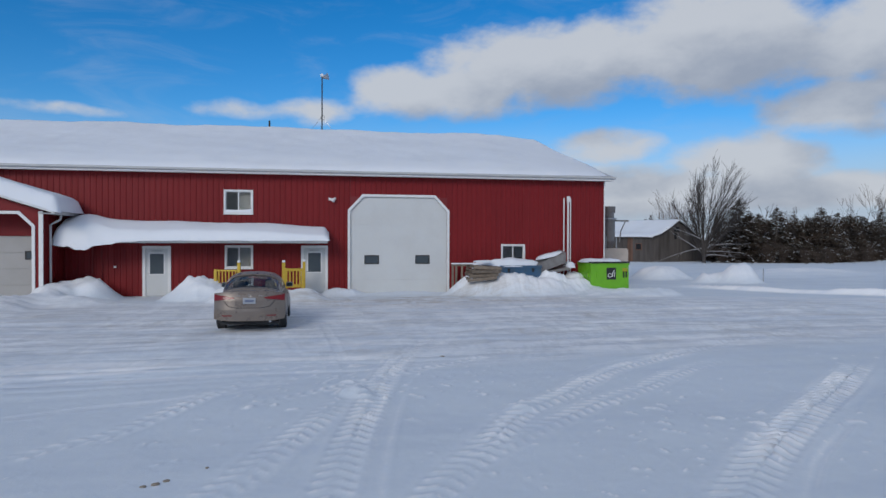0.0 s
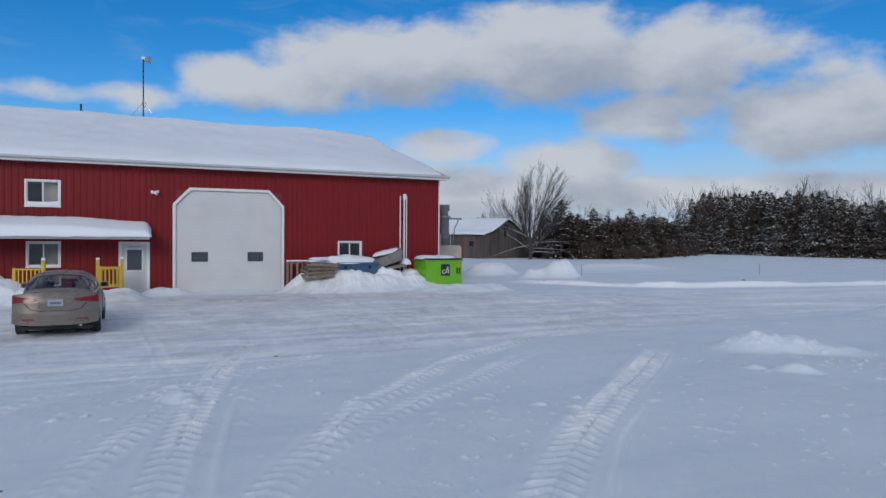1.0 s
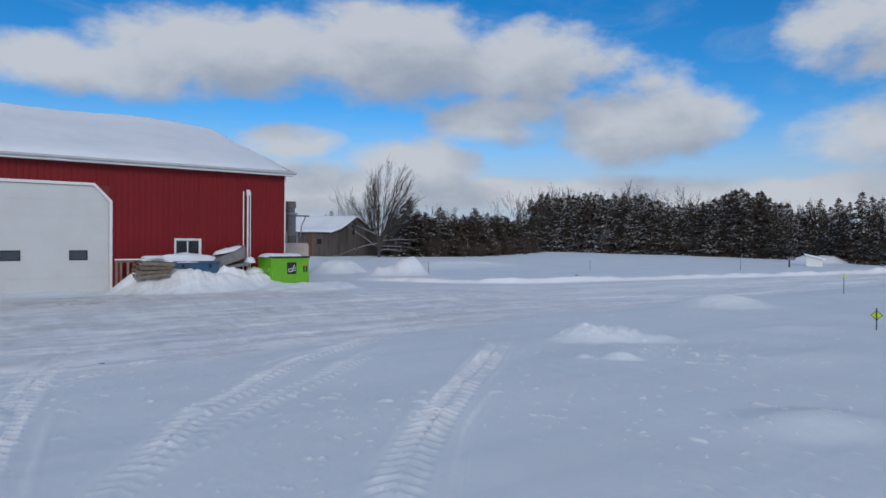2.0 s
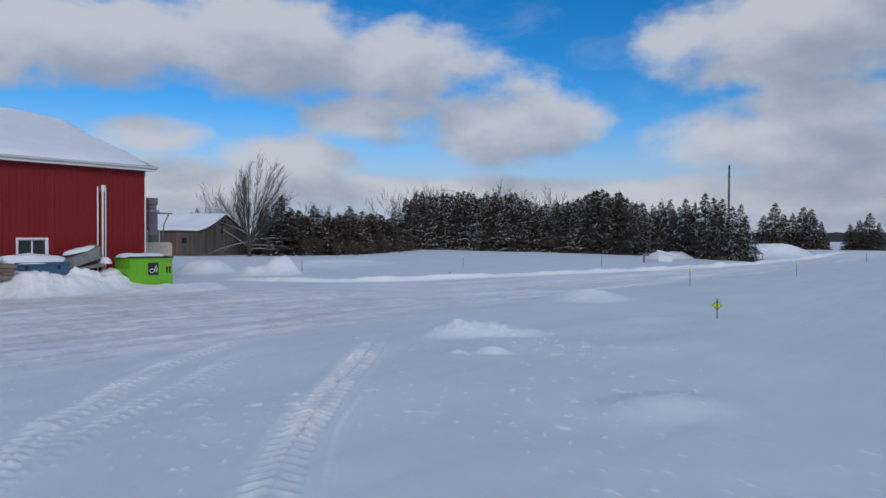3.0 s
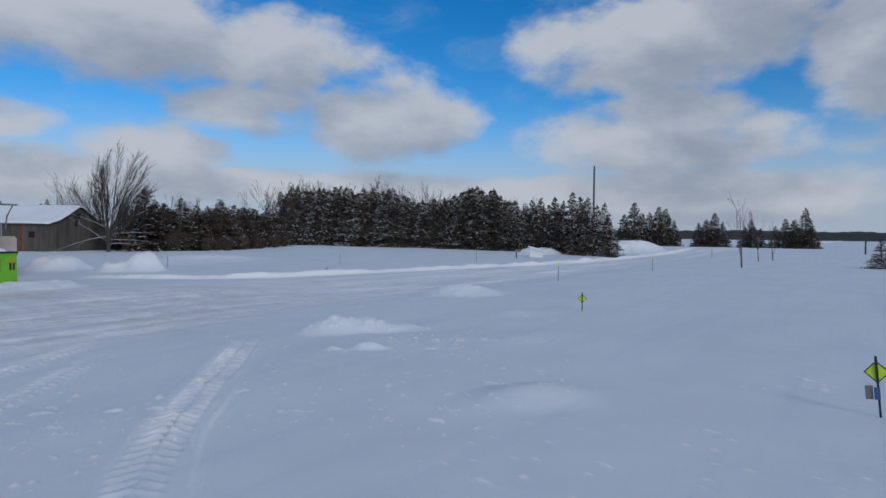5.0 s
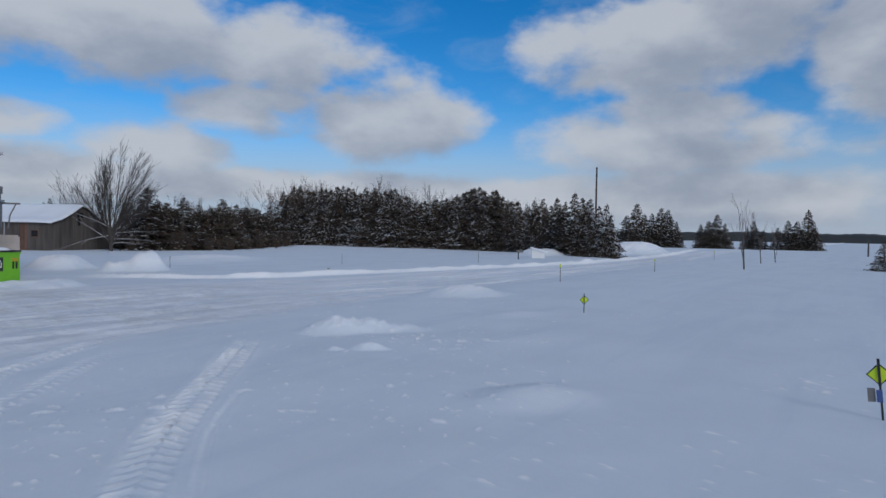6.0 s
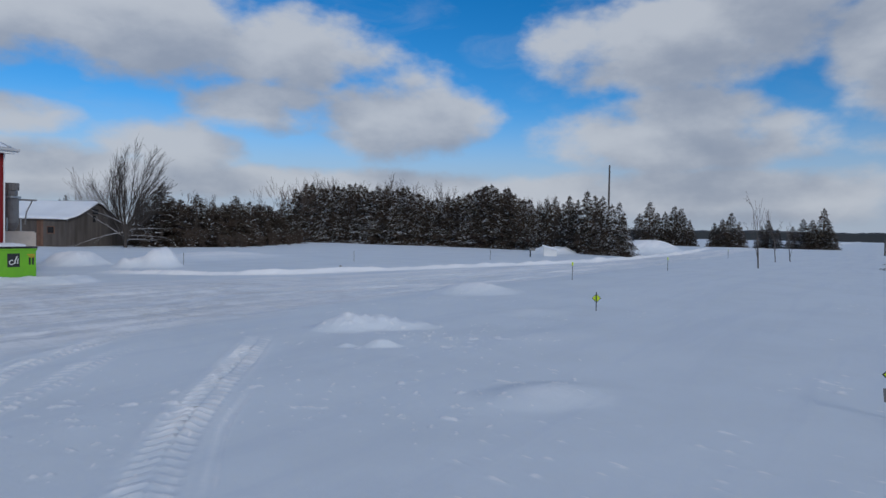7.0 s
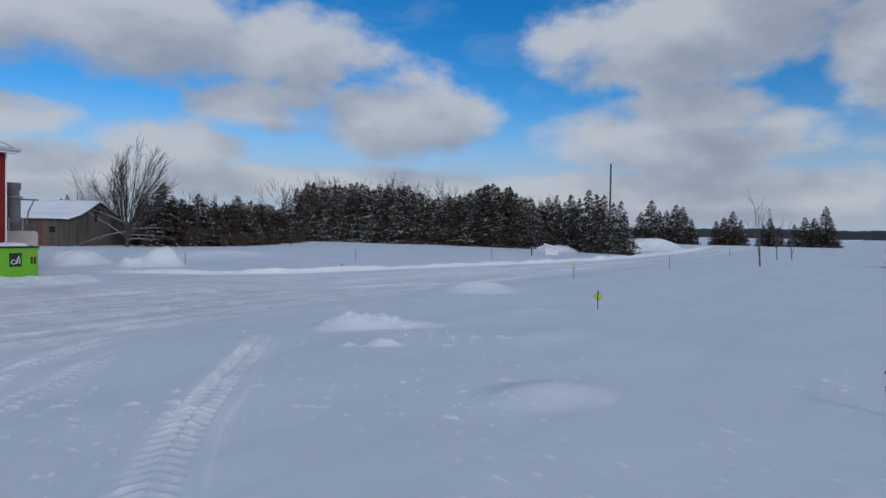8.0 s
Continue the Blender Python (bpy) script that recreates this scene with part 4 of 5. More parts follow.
part("latch_plate", boxed(-0.70, -0.40, -0.03, -0.005, 0.99, 1.05, bevel=0.004), GREEN, bin_)
badge = part("badge", boxed(-0.16, 0.28, -0.028, -0.012, 0.50, 1.06), BLACK, bin_, "black square badge with a white mark")
bm = bmesh.new()
tube(bm, [(-0.01 + 0.08 * math.cos(a), -0.03, 0.72 + 0.08 * math.sin(a)) for a in np.linspace(0.6, 6.0, 12)], 0.018, 6)
tube(bm, [(0.10, -0.03, 0.66), (0.12, -0.03, 0.80), (0.19, -0.03, 0.95)], 0.022, 6)
tube(bm, [(0.20, -0.03, 0.66), (0.22, -0.03, 0.86)], 0.018, 6)
part("mark", bm, INK_WHITE, badge)
for k in range(2):
    part("text_bar", boxed(-0.13, 0.25, -0.024, -0.012, 0.43 - 0.06 * k, 0.46 - 0.06 * k), BLACK, bin_)
for k in range(3):
    part("label_bar", boxed(0.56 + 0.03 * k, 0.82, -0.024, -0.012, 1.00 - 0.05 * k, 1.02 - 0.05 * k), ORANGE, bin_)
snow_lump("container_snow", "snow lying on the container lids", 12.60, 28.32, 1.405, 0.92, 0.70, 0.17, 5, squareness=4)

# scrap beside the wall, half buried in a snow bank
rack = thing("wooden_rail", pose(6.02, 29.15, 0.0), "weathered wooden rail with a snowy top", "railing")
for x in (0.0, 0.16, 0.42, 0.66, 0.9):
    part("post", boxed(x - 0.04, x + 0.04, -0.04, 0.04, 0.2, 1.24), PALLET, rack)
part("rail", boxed(-0.06, 1.5, -0.05, 0.05, 1.22, 1.30), PALLET, rack)
part("snow_strip", boxed(-0.06, 1.5, -0.06, 0.06, 1.302, 1.36, bevel=0.025), SNOW, rack)

for k in range(4):
    pal = thing("pallet", pose(6.95 + 0.05 * k, 27.75 + 0.05 * (k % 2), 0.72 + 0.145 * k, 4 - k, -6 + 3 * k, 4 * k - 6), "weathered grey wooden pallet in a leaning stack", "pallet", "stacked pallets")
    for y in (-0.48, 0.0, 0.48):
        part("stringer", boxed(-0.62, 0.62, y - 0.04, y + 0.04, 0.02, 0.11), PALLET, pal)
    for i in range(6):
        x = -0.58 + i * 0.232
        part("board", boxed(x - 0.05, x + 0.05, -0.52, 0.52, 0.112, 0.132), PALLET, pal)
    for y in (-0.5, 0.5):
        part("slat", boxed(-0.62, 0.62, y - 0.05, y + 0.05, 0.0, 0.018), PALLET, pal)

snow_lump("pallet_snow", "snow lying on the stacked pallets", 7.05, 27.85, 1.43, 0.42, 0.35, 0.10, 18)
snow_lump("rail_snow", "snow drift behind the pallets", 7.6, 28.9, 1.05, 0.8, 0.5, 0.35, 19)

crate = thing("blue_bin", pose(8.82, 28.6, 0.55), "dented blue steel bin under deep snow", "bin")
part("body", holed_wall(-0.92, 0.92, -0.55, 0.55, 0, 0.72, [(-0.88, 0.88, -0.51, 0.51)]), BLUE, crate, at=pose(0, 0, 0, 90))
part("base", boxed(-0.88, 0.88, -0.5, 0.5, 0.04, 0.07), BLUE, crate)
part("rim", boxed(-0.95, 0.95, -0.60, -0.552, 0.62, 0.73, bevel=0.01), BLUE, crate)
for x in (-0.6, 0.5):
    part("bracket", boxed(x, x + 0.1, -0.60, -0.552, 0.45, 0.6, bevel=0.01), BLACK, crate)
snow_lump("bin_snow", "deep snow heaped on a blue bin", 8.45, 28.7, 1.22, 1.5, 0.72, 0.36, 8)

hopper = thing("steel_hopper", pose(10.4, 28.6, 1.02, 6, -10, -4), "tilted grey steel hopper with snow in it", "hopper")
bm = prism([(-0.62, 0.10), (0.60, 0.30), (0.66, 0.80), (-0.74, 0.46)], -0.45, 0.45)
bmesh.ops.bevel(bm, geom=list(bm.edges), offset=0.02, segments=2, affect="EDGES")
part("body", bm, GREY_METAL, hopper)
part("skid", boxed(-0.7, 0.75, -0.42, 0.42, -0.03, 0.09, bevel=0.01), GREY_METAL, hopper)
snow_lump("hopper_snow", "snow lying in the tilted hopper", 10.36, 28.6, 1.66, 0.68, 0.46, 0.14, 9).rotation_euler = (0, radians(-13), 0)
snow_lump("chute_snow", "snow on the hopper chute", 11.2, 28.5, 1.16, 0.24, 0.42, 0.30, 12)

# rails of the landing by the door
def rail_section(x0, y0, x1, y1, tall_end):
    length = math.hypot(x1 - x0, y1 - y0)
    ob = thing("railing", pose(x0, y0, 0.35, 0, 0, math.degrees(math.atan2(y1 - y0, x1 - x0))), "yellow painted wooden railing with a snow capped post", "railing", "landing rails")
    for x, h in ((0.0, 1.1 if tall_end == 0 else 0.84), (length, 1.1 if tall_end else 0.84)):
        post = part("post", boxed(x - 0.055, x + 0.055, -0.055, 0.055, -0.5, h, bevel=0.008), YELLOW, ob)
        if h > 1:
            part("snow_cap", boxed(x - 0.06, x + 0.06, -0.06, 0.06, h + 0.002, h + 0.10, bevel=0.04), SNOW, post)
    part("top_rail", boxed(0.06, length - 0.06, -0.05, 0.05, 0.76, 0.82, bevel=0.006), YELLOW, ob)
    part("bottom_rail", boxed(0.06, length - 0.06, -0.03, 0.03, 0.10, 0.16), YELLOW, ob)
    n = max(3, round(length / 0.14))
    for k in range(1, n):
        x = length * k / n
        part("baluster", boxed(x - 0.02, x + 0.02, -0.02, 0.02, 0.162, 0.758), YELLOW, ob)


rail_section(-3.82, 27.75, -2.91, 27.5, 1)
rail_section(-1.2, 27.5, -0.45, 27.7, 0)
rail_section(-1.16, 28.6, -0.42, 28.7, 1)

# dust collector and block wall by the east end
dust = thing("dust_collector", pose(15.62, 34.0, 0), "galvanised dust collector beside the barn end", "dust collector")
part("drum", tubed([(0, 0, 2.35), (0, 0, 3.55)], 0.33, 20), GREY_METAL, dust)
part("cone", tubed([(0, 0, 1.98), (0, 0, 2.34)], [0.16, 0.33], 20), GREY_METAL, dust)
part("outlet", tubed([(0, 0, 3.56), (0, 0, 3.86)], 0.28, 16), GREY_METAL, dust)
part("fan_housing", tubed([(0.05, 0, 3.88), (0.05, 0, 4.22)], 0.30, 16), GREY_METAL, dust)
part("collar", tubed([(0, 0, 3.52), (0, 0, 3.60)], 0.42, 20), GALV, dust)
for s in (1, -1):
    part("leg", tubed([(0.3 * s, -0.3, 1.6), (0.3 * s, -0.3, 2.6)], 0.035, 6), GALV, dust)
part("arm", boxed(0.2, 1.15, -0.03, 0.03, 3.42, 3.50), GREY_METAL, dust)
part("strut", tubed([(0.95, 0, 3.42), (0.7, 0, 2.9), (0.62, 0, 2.3)], 0.03, 6), GREY_METAL, dust)
part("platform", boxed(-0.6, 0.80, -0.55, 0.8, 1.90, 1.97), CONCRETE, dust)
part("plinth", boxed(-0.6, 0.85, -0.6, 0.9, -0.3, 1.898, bevel=0.02), CONCRETE, dust, "tan block plinth")

# ---------------------------------------------------------------- the parked car
PAINT = surface("bronze_car_paint", (0.20, 0.165, 0.14), 0.32, 0.35, other=(0.22, 0.19, 0.17), scale=4, amount=0.5, bump=0.0)
CAR_GLASS = surface("tinted_glass", (0.018, 0.026, 0.034), 0.05, other=(0.03, 0.04, 0.05), amount=0.5, bump=0.0, spec=0.8)
TAIL_RED = surface("red_lens", (0.20, 0.008, 0.012), 0.2, other=(0.13, 0.006, 0.010), scale=9, amount=0.4, bump=0.0)
RIM = surface("alloy_rim", (0.45, 0.45, 0.46), 0.35, 0.8, bump=0.02)
PLATE = surface("plate_white", (0.36, 0.38, 0.42), 0.5)
PLATE_INK = surface("plate_ink", (0.12, 0.15, 0.24), 0.5)

car = thing("car", pose(-1.60, 17.45, 0.0, 0, 0, 0.2), "bronze grey sedan parked nose to the barn, snow dusted", "car")
ST = [0.24, 0.28, 0.35, 0.7, 1.2, 1.8, 2.4, 3.0, 3.4, 3.8, 4.1, 4.35, 4.47, 4.53]
HW = [0.872, 0.88, 0.886, 0.888, 0.886, 0.884, 0.884, 0.886, 0.886, 0.875, 0.85, 0.78, 0.68, 0.55]
ZB = [0.27, 0.25, 0.24, 0.22, 0.20, 0.20, 0.20, 0.20, 0.20, 0.20, 0.20, 0.22, 0.27, 0.34]
ZT = [1.03, 1.045, 1.05, 1.03, 0.98, 0.96, 0.96, 0.97, 0.98, 0.93, 0.86, 0.78, 0.71, 0.64]


def shell(y, angle, hw, z0, z1, p, q):
    c, s = math.cos(angle), math.sin(angle)
    return (hw * math.copysign(abs(c) ** p, c), y, z0 + (z1 - z0) * abs(s) ** q)


def body_point(y, a):
    hw, z0, z1 = np.interp(y, ST, HW), np.interp(y, ST, ZB), np.interp(y, ST, ZT)
    zm = z0 + 0.42 * (z1 - z0)
    c, s = math.cos(a), math.sin(a)
    return (hw * math.copysign(abs(c) ** 0.42, c), y, zm + ((z1 - zm) if s > 0 else (zm - z0)) * math.copysign(abs(s) ** 0.62, s))


CY = [0.50, 0.75, 1.0, 1.25, 1.5, 1.8, 2.2, 2.5, 2.8, 3.1, 3.4]
CZ = [1.03, 1.16, 1.285, 1.375, 1.42, 1.435, 1.425, 1.385, 1.27, 1.13, 0.97]
CW = [0.66, 0.70, 0.715, 0.72, 0.725, 0.73, 0.735, 0.735, 0.74, 0.74, 0.68]


def cabin_point(y, a, out=0.0):
    return shell(y, a, np.interp(y, CY, CW) + out, 0.93, np.interp(y, CY, CZ) + out, 0.62, 0.72)


def lofted(point, ys, angles, closed=False):
    verts = [point(y, a) for y in ys for a in angles]
    n, faces = len(angles), []
    for j in range(len(ys) - 1):
        for i in range(n if closed else n - 1):
            k = (i + 1) % n
            faces.append((j * n + i, j * n + k, (j + 1) * n + k, (j + 1) * n + i))
    if closed:
        faces.append(list(range(n))[::-1]), faces.append([(len(ys) - 1) * n + i for i in range(n)])
    return verts, [], faces


ring = [2 * math.pi * k / 40 for k in range(40)]
part("body", lofted(body_point, sorted({*ST, *np.linspace(0.24, 4.5, 26)}), ring, True), PAINT, car, smooth=True)
arc = np.linspace(0.0, math.pi, 25)
GLAZED = [(0.60, 1.26, 28, 152), (2.55, 3.30, 30, 150), (0.95, 1.55, 5, 25), (1.62, 2.75, 5, 25), (0.95, 1.55, 155, 175), (1.62, 2.75, 155, 175)]
CABIN_Y = sorted({*np.linspace(0.5, 3.4, 24).round(3), *[v for w in GLAZED for v in w[:2]]})
CABIN_A = sorted({*np.linspace(0, 180, 25), *[float(v) for w in GLAZED for v in w[2:]]})
verts, _, faces = lofted(cabin_point, CABIN_Y, [radians(a) for a in CABIN_A])
keep = []
for k, f in enumerate(faces):
    j, i = divmod(k, len(CABIN_A) - 1)
    y, a = (CABIN_Y[j] + CABIN_Y[j + 1]) / 2, (CABIN_A[i] + CABIN_A[i + 1]) / 2
    if not any(y0 < y < y1 and a0 < a < a1 for y0, y1, a0, a1 in GLAZED):
        keep.append(f)
cabin = part("cabin", (verts, [], keep), PAINT, car, smooth=True)
shelled = cabin.modifiers.new("thick", "SOLIDIFY")
shelled.thickness, shelled.offset = 0.03, -1
SEAT = surface("dark_upholstery", (0.035, 0.035, 0.038), 0.9, other=(0.05, 0.05, 0.052), scale=6, amount=0.6, bump=0.1)
for y, x, top in ((1.42, -0.42, 1.22), (1.42, 0.42, 1.22), (1.42, 0.0, 1.12), (2.35, -0.37, 1.27), (2.35, 0.37, 1.27)):
    part("headrest", boxed(x - 0.13, x + 0.13, y - 0.05, y + 0.06, top - 0.19, top, bevel=0.045), SEAT, car)
part("rear_seat", boxed(-0.66, 0.66, 1.36, 1.54, 0.90, 1.04, bevel=0.04), SEAT, car)
for x in (-0.37, 0.37):
    part("front_seat", boxed(x - 0.24, x + 0.24, 2.30, 2.44, 0.9, 1.10, bevel=0.05), SEAT, car)


def glazing(name, y0, y1, a0, a1, material=None, out=0.008, label=""):
    part(name, lofted(lambda y, a: cabin_point(y, a, out), np.linspace(y0, y1, 8), [radians(v) for v in np.linspace(a0, a1, 9)]), material or TINTED, car, label, smooth=True).visible_shadow = False


TINTED = glass("tinted_car_glass", (0.36, 0.41, 0.44))
tint = TINTED.node_tree.nodes["Principled BSDF"].inputs
tint["IOR"].default_value, tint["Coat Weight"].default_value, tint["Coat Roughness"].default_value = 1.02, 1.0, 0.03
glazing("rear_window", 0.60, 1.26, 30, 150, label="dark rear window")
glazing("windscreen", 2.55, 3.30, 30, 150)
for a0, a1 in ((7, 25), (155, 173)):
    glazing("side_window", 0.95, 1.55, a0, a1)
    glazing("side_window", 1.62, 2.75, a0, a1)
part("roof_snow", lofted(lambda y, a: cabin_point(y, a, 0.018), np.linspace(1.28, 2.35, 8), [radians(v) for v in np.linspace(42, 138, 12)]), SNOW, car, "thin dusting of snow", smooth=True)


def rear_y(x, z):
    return 0.02 + 0.16 * abs(x / 0.86) ** 3.2 + 0.16 * max(0.0, (z - 0.80) / 0.25) ** 1.5 * 0.6 - (0.03 if z < 0.58 else 0.03 * max(0.0, 1 - (z - 0.58) / 0.06))


def rear_patch(name, outline, out, material, label="", parent=None, n=10):
    """A patch of the tail: outline(u) gives lower and upper z at x."""
    xs, low, high = outline
    verts, faces = [], []
    m = 6
    for x, a, b in zip(xs, low, high):
        for k in range(m + 1):
            z = a + (b - a) * k / m
            verts.append((x, rear_y(x, z) - out, z))
    for i in range(len(xs) - 1):
        for k in range(m):
            a = i * (m + 1) + k
            faces.append((a, a + m + 1, a + m + 2, a + 1))
    return part(name, (verts, [], faces), material, parent or car, label, smooth=True)


wide = np.linspace(-0.865, 0.865, 31)
edge = np.abs(wide) / 0.865
rear_patch("tail_panel", (wide, 0.30 + 0.06 * edge ** 4, 1.035 - 0.05 * edge ** 3), 0.0, PAINT)
rear_patch("bumper", (wide, 0.30 + 0.05 * edge ** 4, 0.60 - 0.03 * edge), 0.025, PAINT)
for s in (1, -1):
    xs = np.linspace(0.36, 0.862, 12) * s
    u = np.linspace(0, 1, 12)
    rear_patch("tail_light", (xs, 0.870 - 0.065 * u ** 0.7, 0.885 + 0.070 * u ** 0.8), 0.016, TAIL_RED, "red wrap-round tail light")
    rear_patch("reflector", (np.linspace(0.42, 0.66, 5) * s, np.full(5, 0.425), np.full(5, 0.45)), 0.036, TAIL_RED)
    rear_patch("light_wrap", (np.linspace(0.80, 0.864, 4) * s, np.full(4, 0.805), np.full(4, 0.962)), 0.018, TAIL_RED)
rear_patch("plate_recess", (np.linspace(-0.34, 0.34, 9), np.full(9, 0.66), np.full(9, 0.84)), 0.004, PAINT)
lip = [(-0.62, 0.80), (-0.50, 0.66), (-0.3, 0.625), (0.3, 0.625), (0.50, 0.66), (0.62, 0.80)]
part("boot_seam", tubed([(x, rear_y(x, z) - 0.006, z) for x, z in lip], 0.008, 5), BLACK, car)
plate = part("number_plate", boxed(-0.155, 0.155, -0.012, 0.02, 0.73, 0.88, bevel=0.004), PLATE, car, "pale number plate")
part("plate_bar", boxed(-0.11, 0.11, -0.017, -0.013, 0.775, 0.83), PLATE_INK, plate)
bm = bmesh.new()
tube(bm, [(0.04 * math.cos(a), rear_y(0, 0.93) - 0.01, 0.93 + 0.022 * math.sin(a)) for a in np.linspace(0, 2 * math.pi, 13)], 0.006, 5)
part("badge", bm, RIM, car)
part("high_brake_light", boxed(-0.12, 0.12, 1.2, 1.23, 1.33, 1.345), TAIL_RED, car)
for s in (1, -1):
    part("boot_trim", boxed(0.28 * s - 0.06, 0.28 * s + 0.06, rear_y(0.28, 0.9) - 0.008, rear_y(0.28, 0.9), 0.92, 0.93), RIM, car)
    mirror = part("wing_mirror", boxed(0.90 * s - 0.10, 0.90 * s + 0.10, 2.62, 2.76, 0.98, 1.12, bevel=0.04), PAINT, car)
    part("mirror_glass", boxed(0.91 * s - 0.075, 0.91 * s + 0.075, 2.612, 2.618, 1.0, 1.10), CAR_GLASS, mirror)
    part("door_seam", tubed([(0.889 * s, 1.15, 0.35), (0.893 * s, 1.6, 0.5), (0.888 * s, 1.6, 0.9)], 0.006, 5), BLACK, car)
    for y in (0.98, 3.68):
        bm = bmesh.new()
        tube(bm, [(0.66 * s, y, 0.32), (0.69 * s, y, 0.32), (0.86 * s, y, 0.32), (0.885 * s, y, 0.32)], [0.27, 0.32, 0.32, 0.28], 24)
        wheel = part("wheel", bm, RUBBER, car, "black winter tyre", smooth=False)
        part("rim", tubed([(0.87 * s, y, 0.32), (0.892 * s, y, 0.32)], 0.20, 18), RIM, wheel)
        bm = bmesh.new()
        tube(bm, [(0.60 * s, y + 0.37 * math.cos(a), 0.34 + 0.37 * math.sin(a)) for a in np.linspace(0.0, math.pi, 15)], 0.02, 6)
        part("wheel_arch", bm, BLACK, car)
part("floor_pan", boxed(-0.72, 0.72, 0.25, 4.2, 0.18, 0.26), BLACK, car)
part("exhaust", tubed([(0.5, 0.02, 0.28), (0.5, 0.4, 0.28)], 0.03, 10), GALV, car)

# ---------------------------------------------------------------- the old shed
shed = thing("old_shed", pose(34.85, 65.2, 0, 0, 0, 19.0), "weathered grey board shed with a snowy roof", "shed")
SW, SL, SH, SP = 8.3, 15.0, 2.9, 4.62      # width, length, eaves, peak
profile = [(0.0, SH), (1.1, SH + 0.28), (2.3, SH + 0.85), (3.8, SP), (4.7, SP - 0.4), (6.1, SP - 1.3), (SW, SP - 2.4)]


def shed_top(x):
    return float(np.interp(x, [p[0] for p in profile], [p[1] for p in profile]))


HATCHES = [(3.25, 4.05, 3.45, 3.95), (3.3, 3.65, 2.65, 3.3)]
core = part("wall", prism([(0.05, -0.3), (SW - 0.05, -0.3), *[(min(max(x, 0.05), SW - 0.05), z - 0.05) for x, z in profile[::-1]]], 0.06, SL), OLD_WOOD, shed, "weathered vertical boards")
x = 0.0
rnd = random.Random(4)
while x < SW - 0.05:
    w = min(rnd.uniform(0.19, 0.27), SW - x)
    z1 = min(shed_top(x), shed_top(x + w)) - 0.04
    part("board", boxed(x + 0.006, x + w - 0.006, 0.0, 0.045, -0.2, z1 - rnd.uniform(0, 0.03)), OLD_WOOD, core)
    x += w
y = 0.05
while y < 13:
    w = rnd.uniform(0.2, 0.28)
    part("board", boxed(-0.03, 0.045, y + 0.006, y + w - 0.006, -0.2, SH - 0.05), BROWN if 2.5 < y < 3.5 else OLD_WOOD, core)
    y += w
# Black slabs on the boards imitate the shade inside open hatches.
for x0, x1, z0, z1 in HATCHES:
    part("hatch", boxed(x0, x1, -0.03, -0.004, z0, z1), DARK, shed, "black slab painted as the shade inside an open hatch")
win = part("window", boxed(-0.07, -0.035, 1.4, 2.3, 1.45, 2.2), BROWN, shed)
part("pane", boxed(-0.08, -0.072, 1.5, 2.2, 1.53, 2.12), DARK, win)
bm = bmesh.new()
for (xa, za), (xb, zb) in zip(profile, profile[1:]):
    prism([(xa - (0.3 if xa == 0 else 0), za - (0.1 if xa == 0 else 0)), (xb, zb), (xb, zb + 0.06), (xa - (0.3 if xa == 0 else 0), za + 0.06 - (0.1 if xa == 0 else 0))], -0.3, SL + 0.2, bm)
part("roof", bm, OLD_WOOD, shed)
verts, faces = [], []
px = [-0.34, -0.2, *np.linspace(0.1, SW, 26)]
ylist = np.linspace(-0.30, SL, 40)
for j, y in enumerate(ylist):
    for i, x in enumerate(px):
        t = 0.20 * (1 + 0.5 * float(fractal(np.array([x * 0.5]), np.array([y * 0.4]), 8, 3)[0])) * (0.25 if i in (0, len(px) - 1) or j == 0 else 1.0)
        verts.append((x, y, (shed_top(max(0.0, x)) + (x * 0.33 if x < 0 else 0)) + 0.062 + t))
n = len(px)
for j in range(len(ylist) - 1):
    for i in range(n - 1):
        a = j * n + i
        faces.append((a, a + 1, a + n + 1, a + n))
sn = part("shed_snow", (verts, [], faces), SNOW, None, at=shed.matrix_basis.copy(), smooth=True)
sol = sn.modifiers.new("thick", "SOLIDIFY")
sol.thickness = 0.12
tagged(sn, "white snow covering the old shed roof", "snow", kind="stuff")

# ---------------------------------------------------------------- trees


def polar(az, dist):
    return dist * math.sin(radians(az)), dist * math.cos(radians(az))


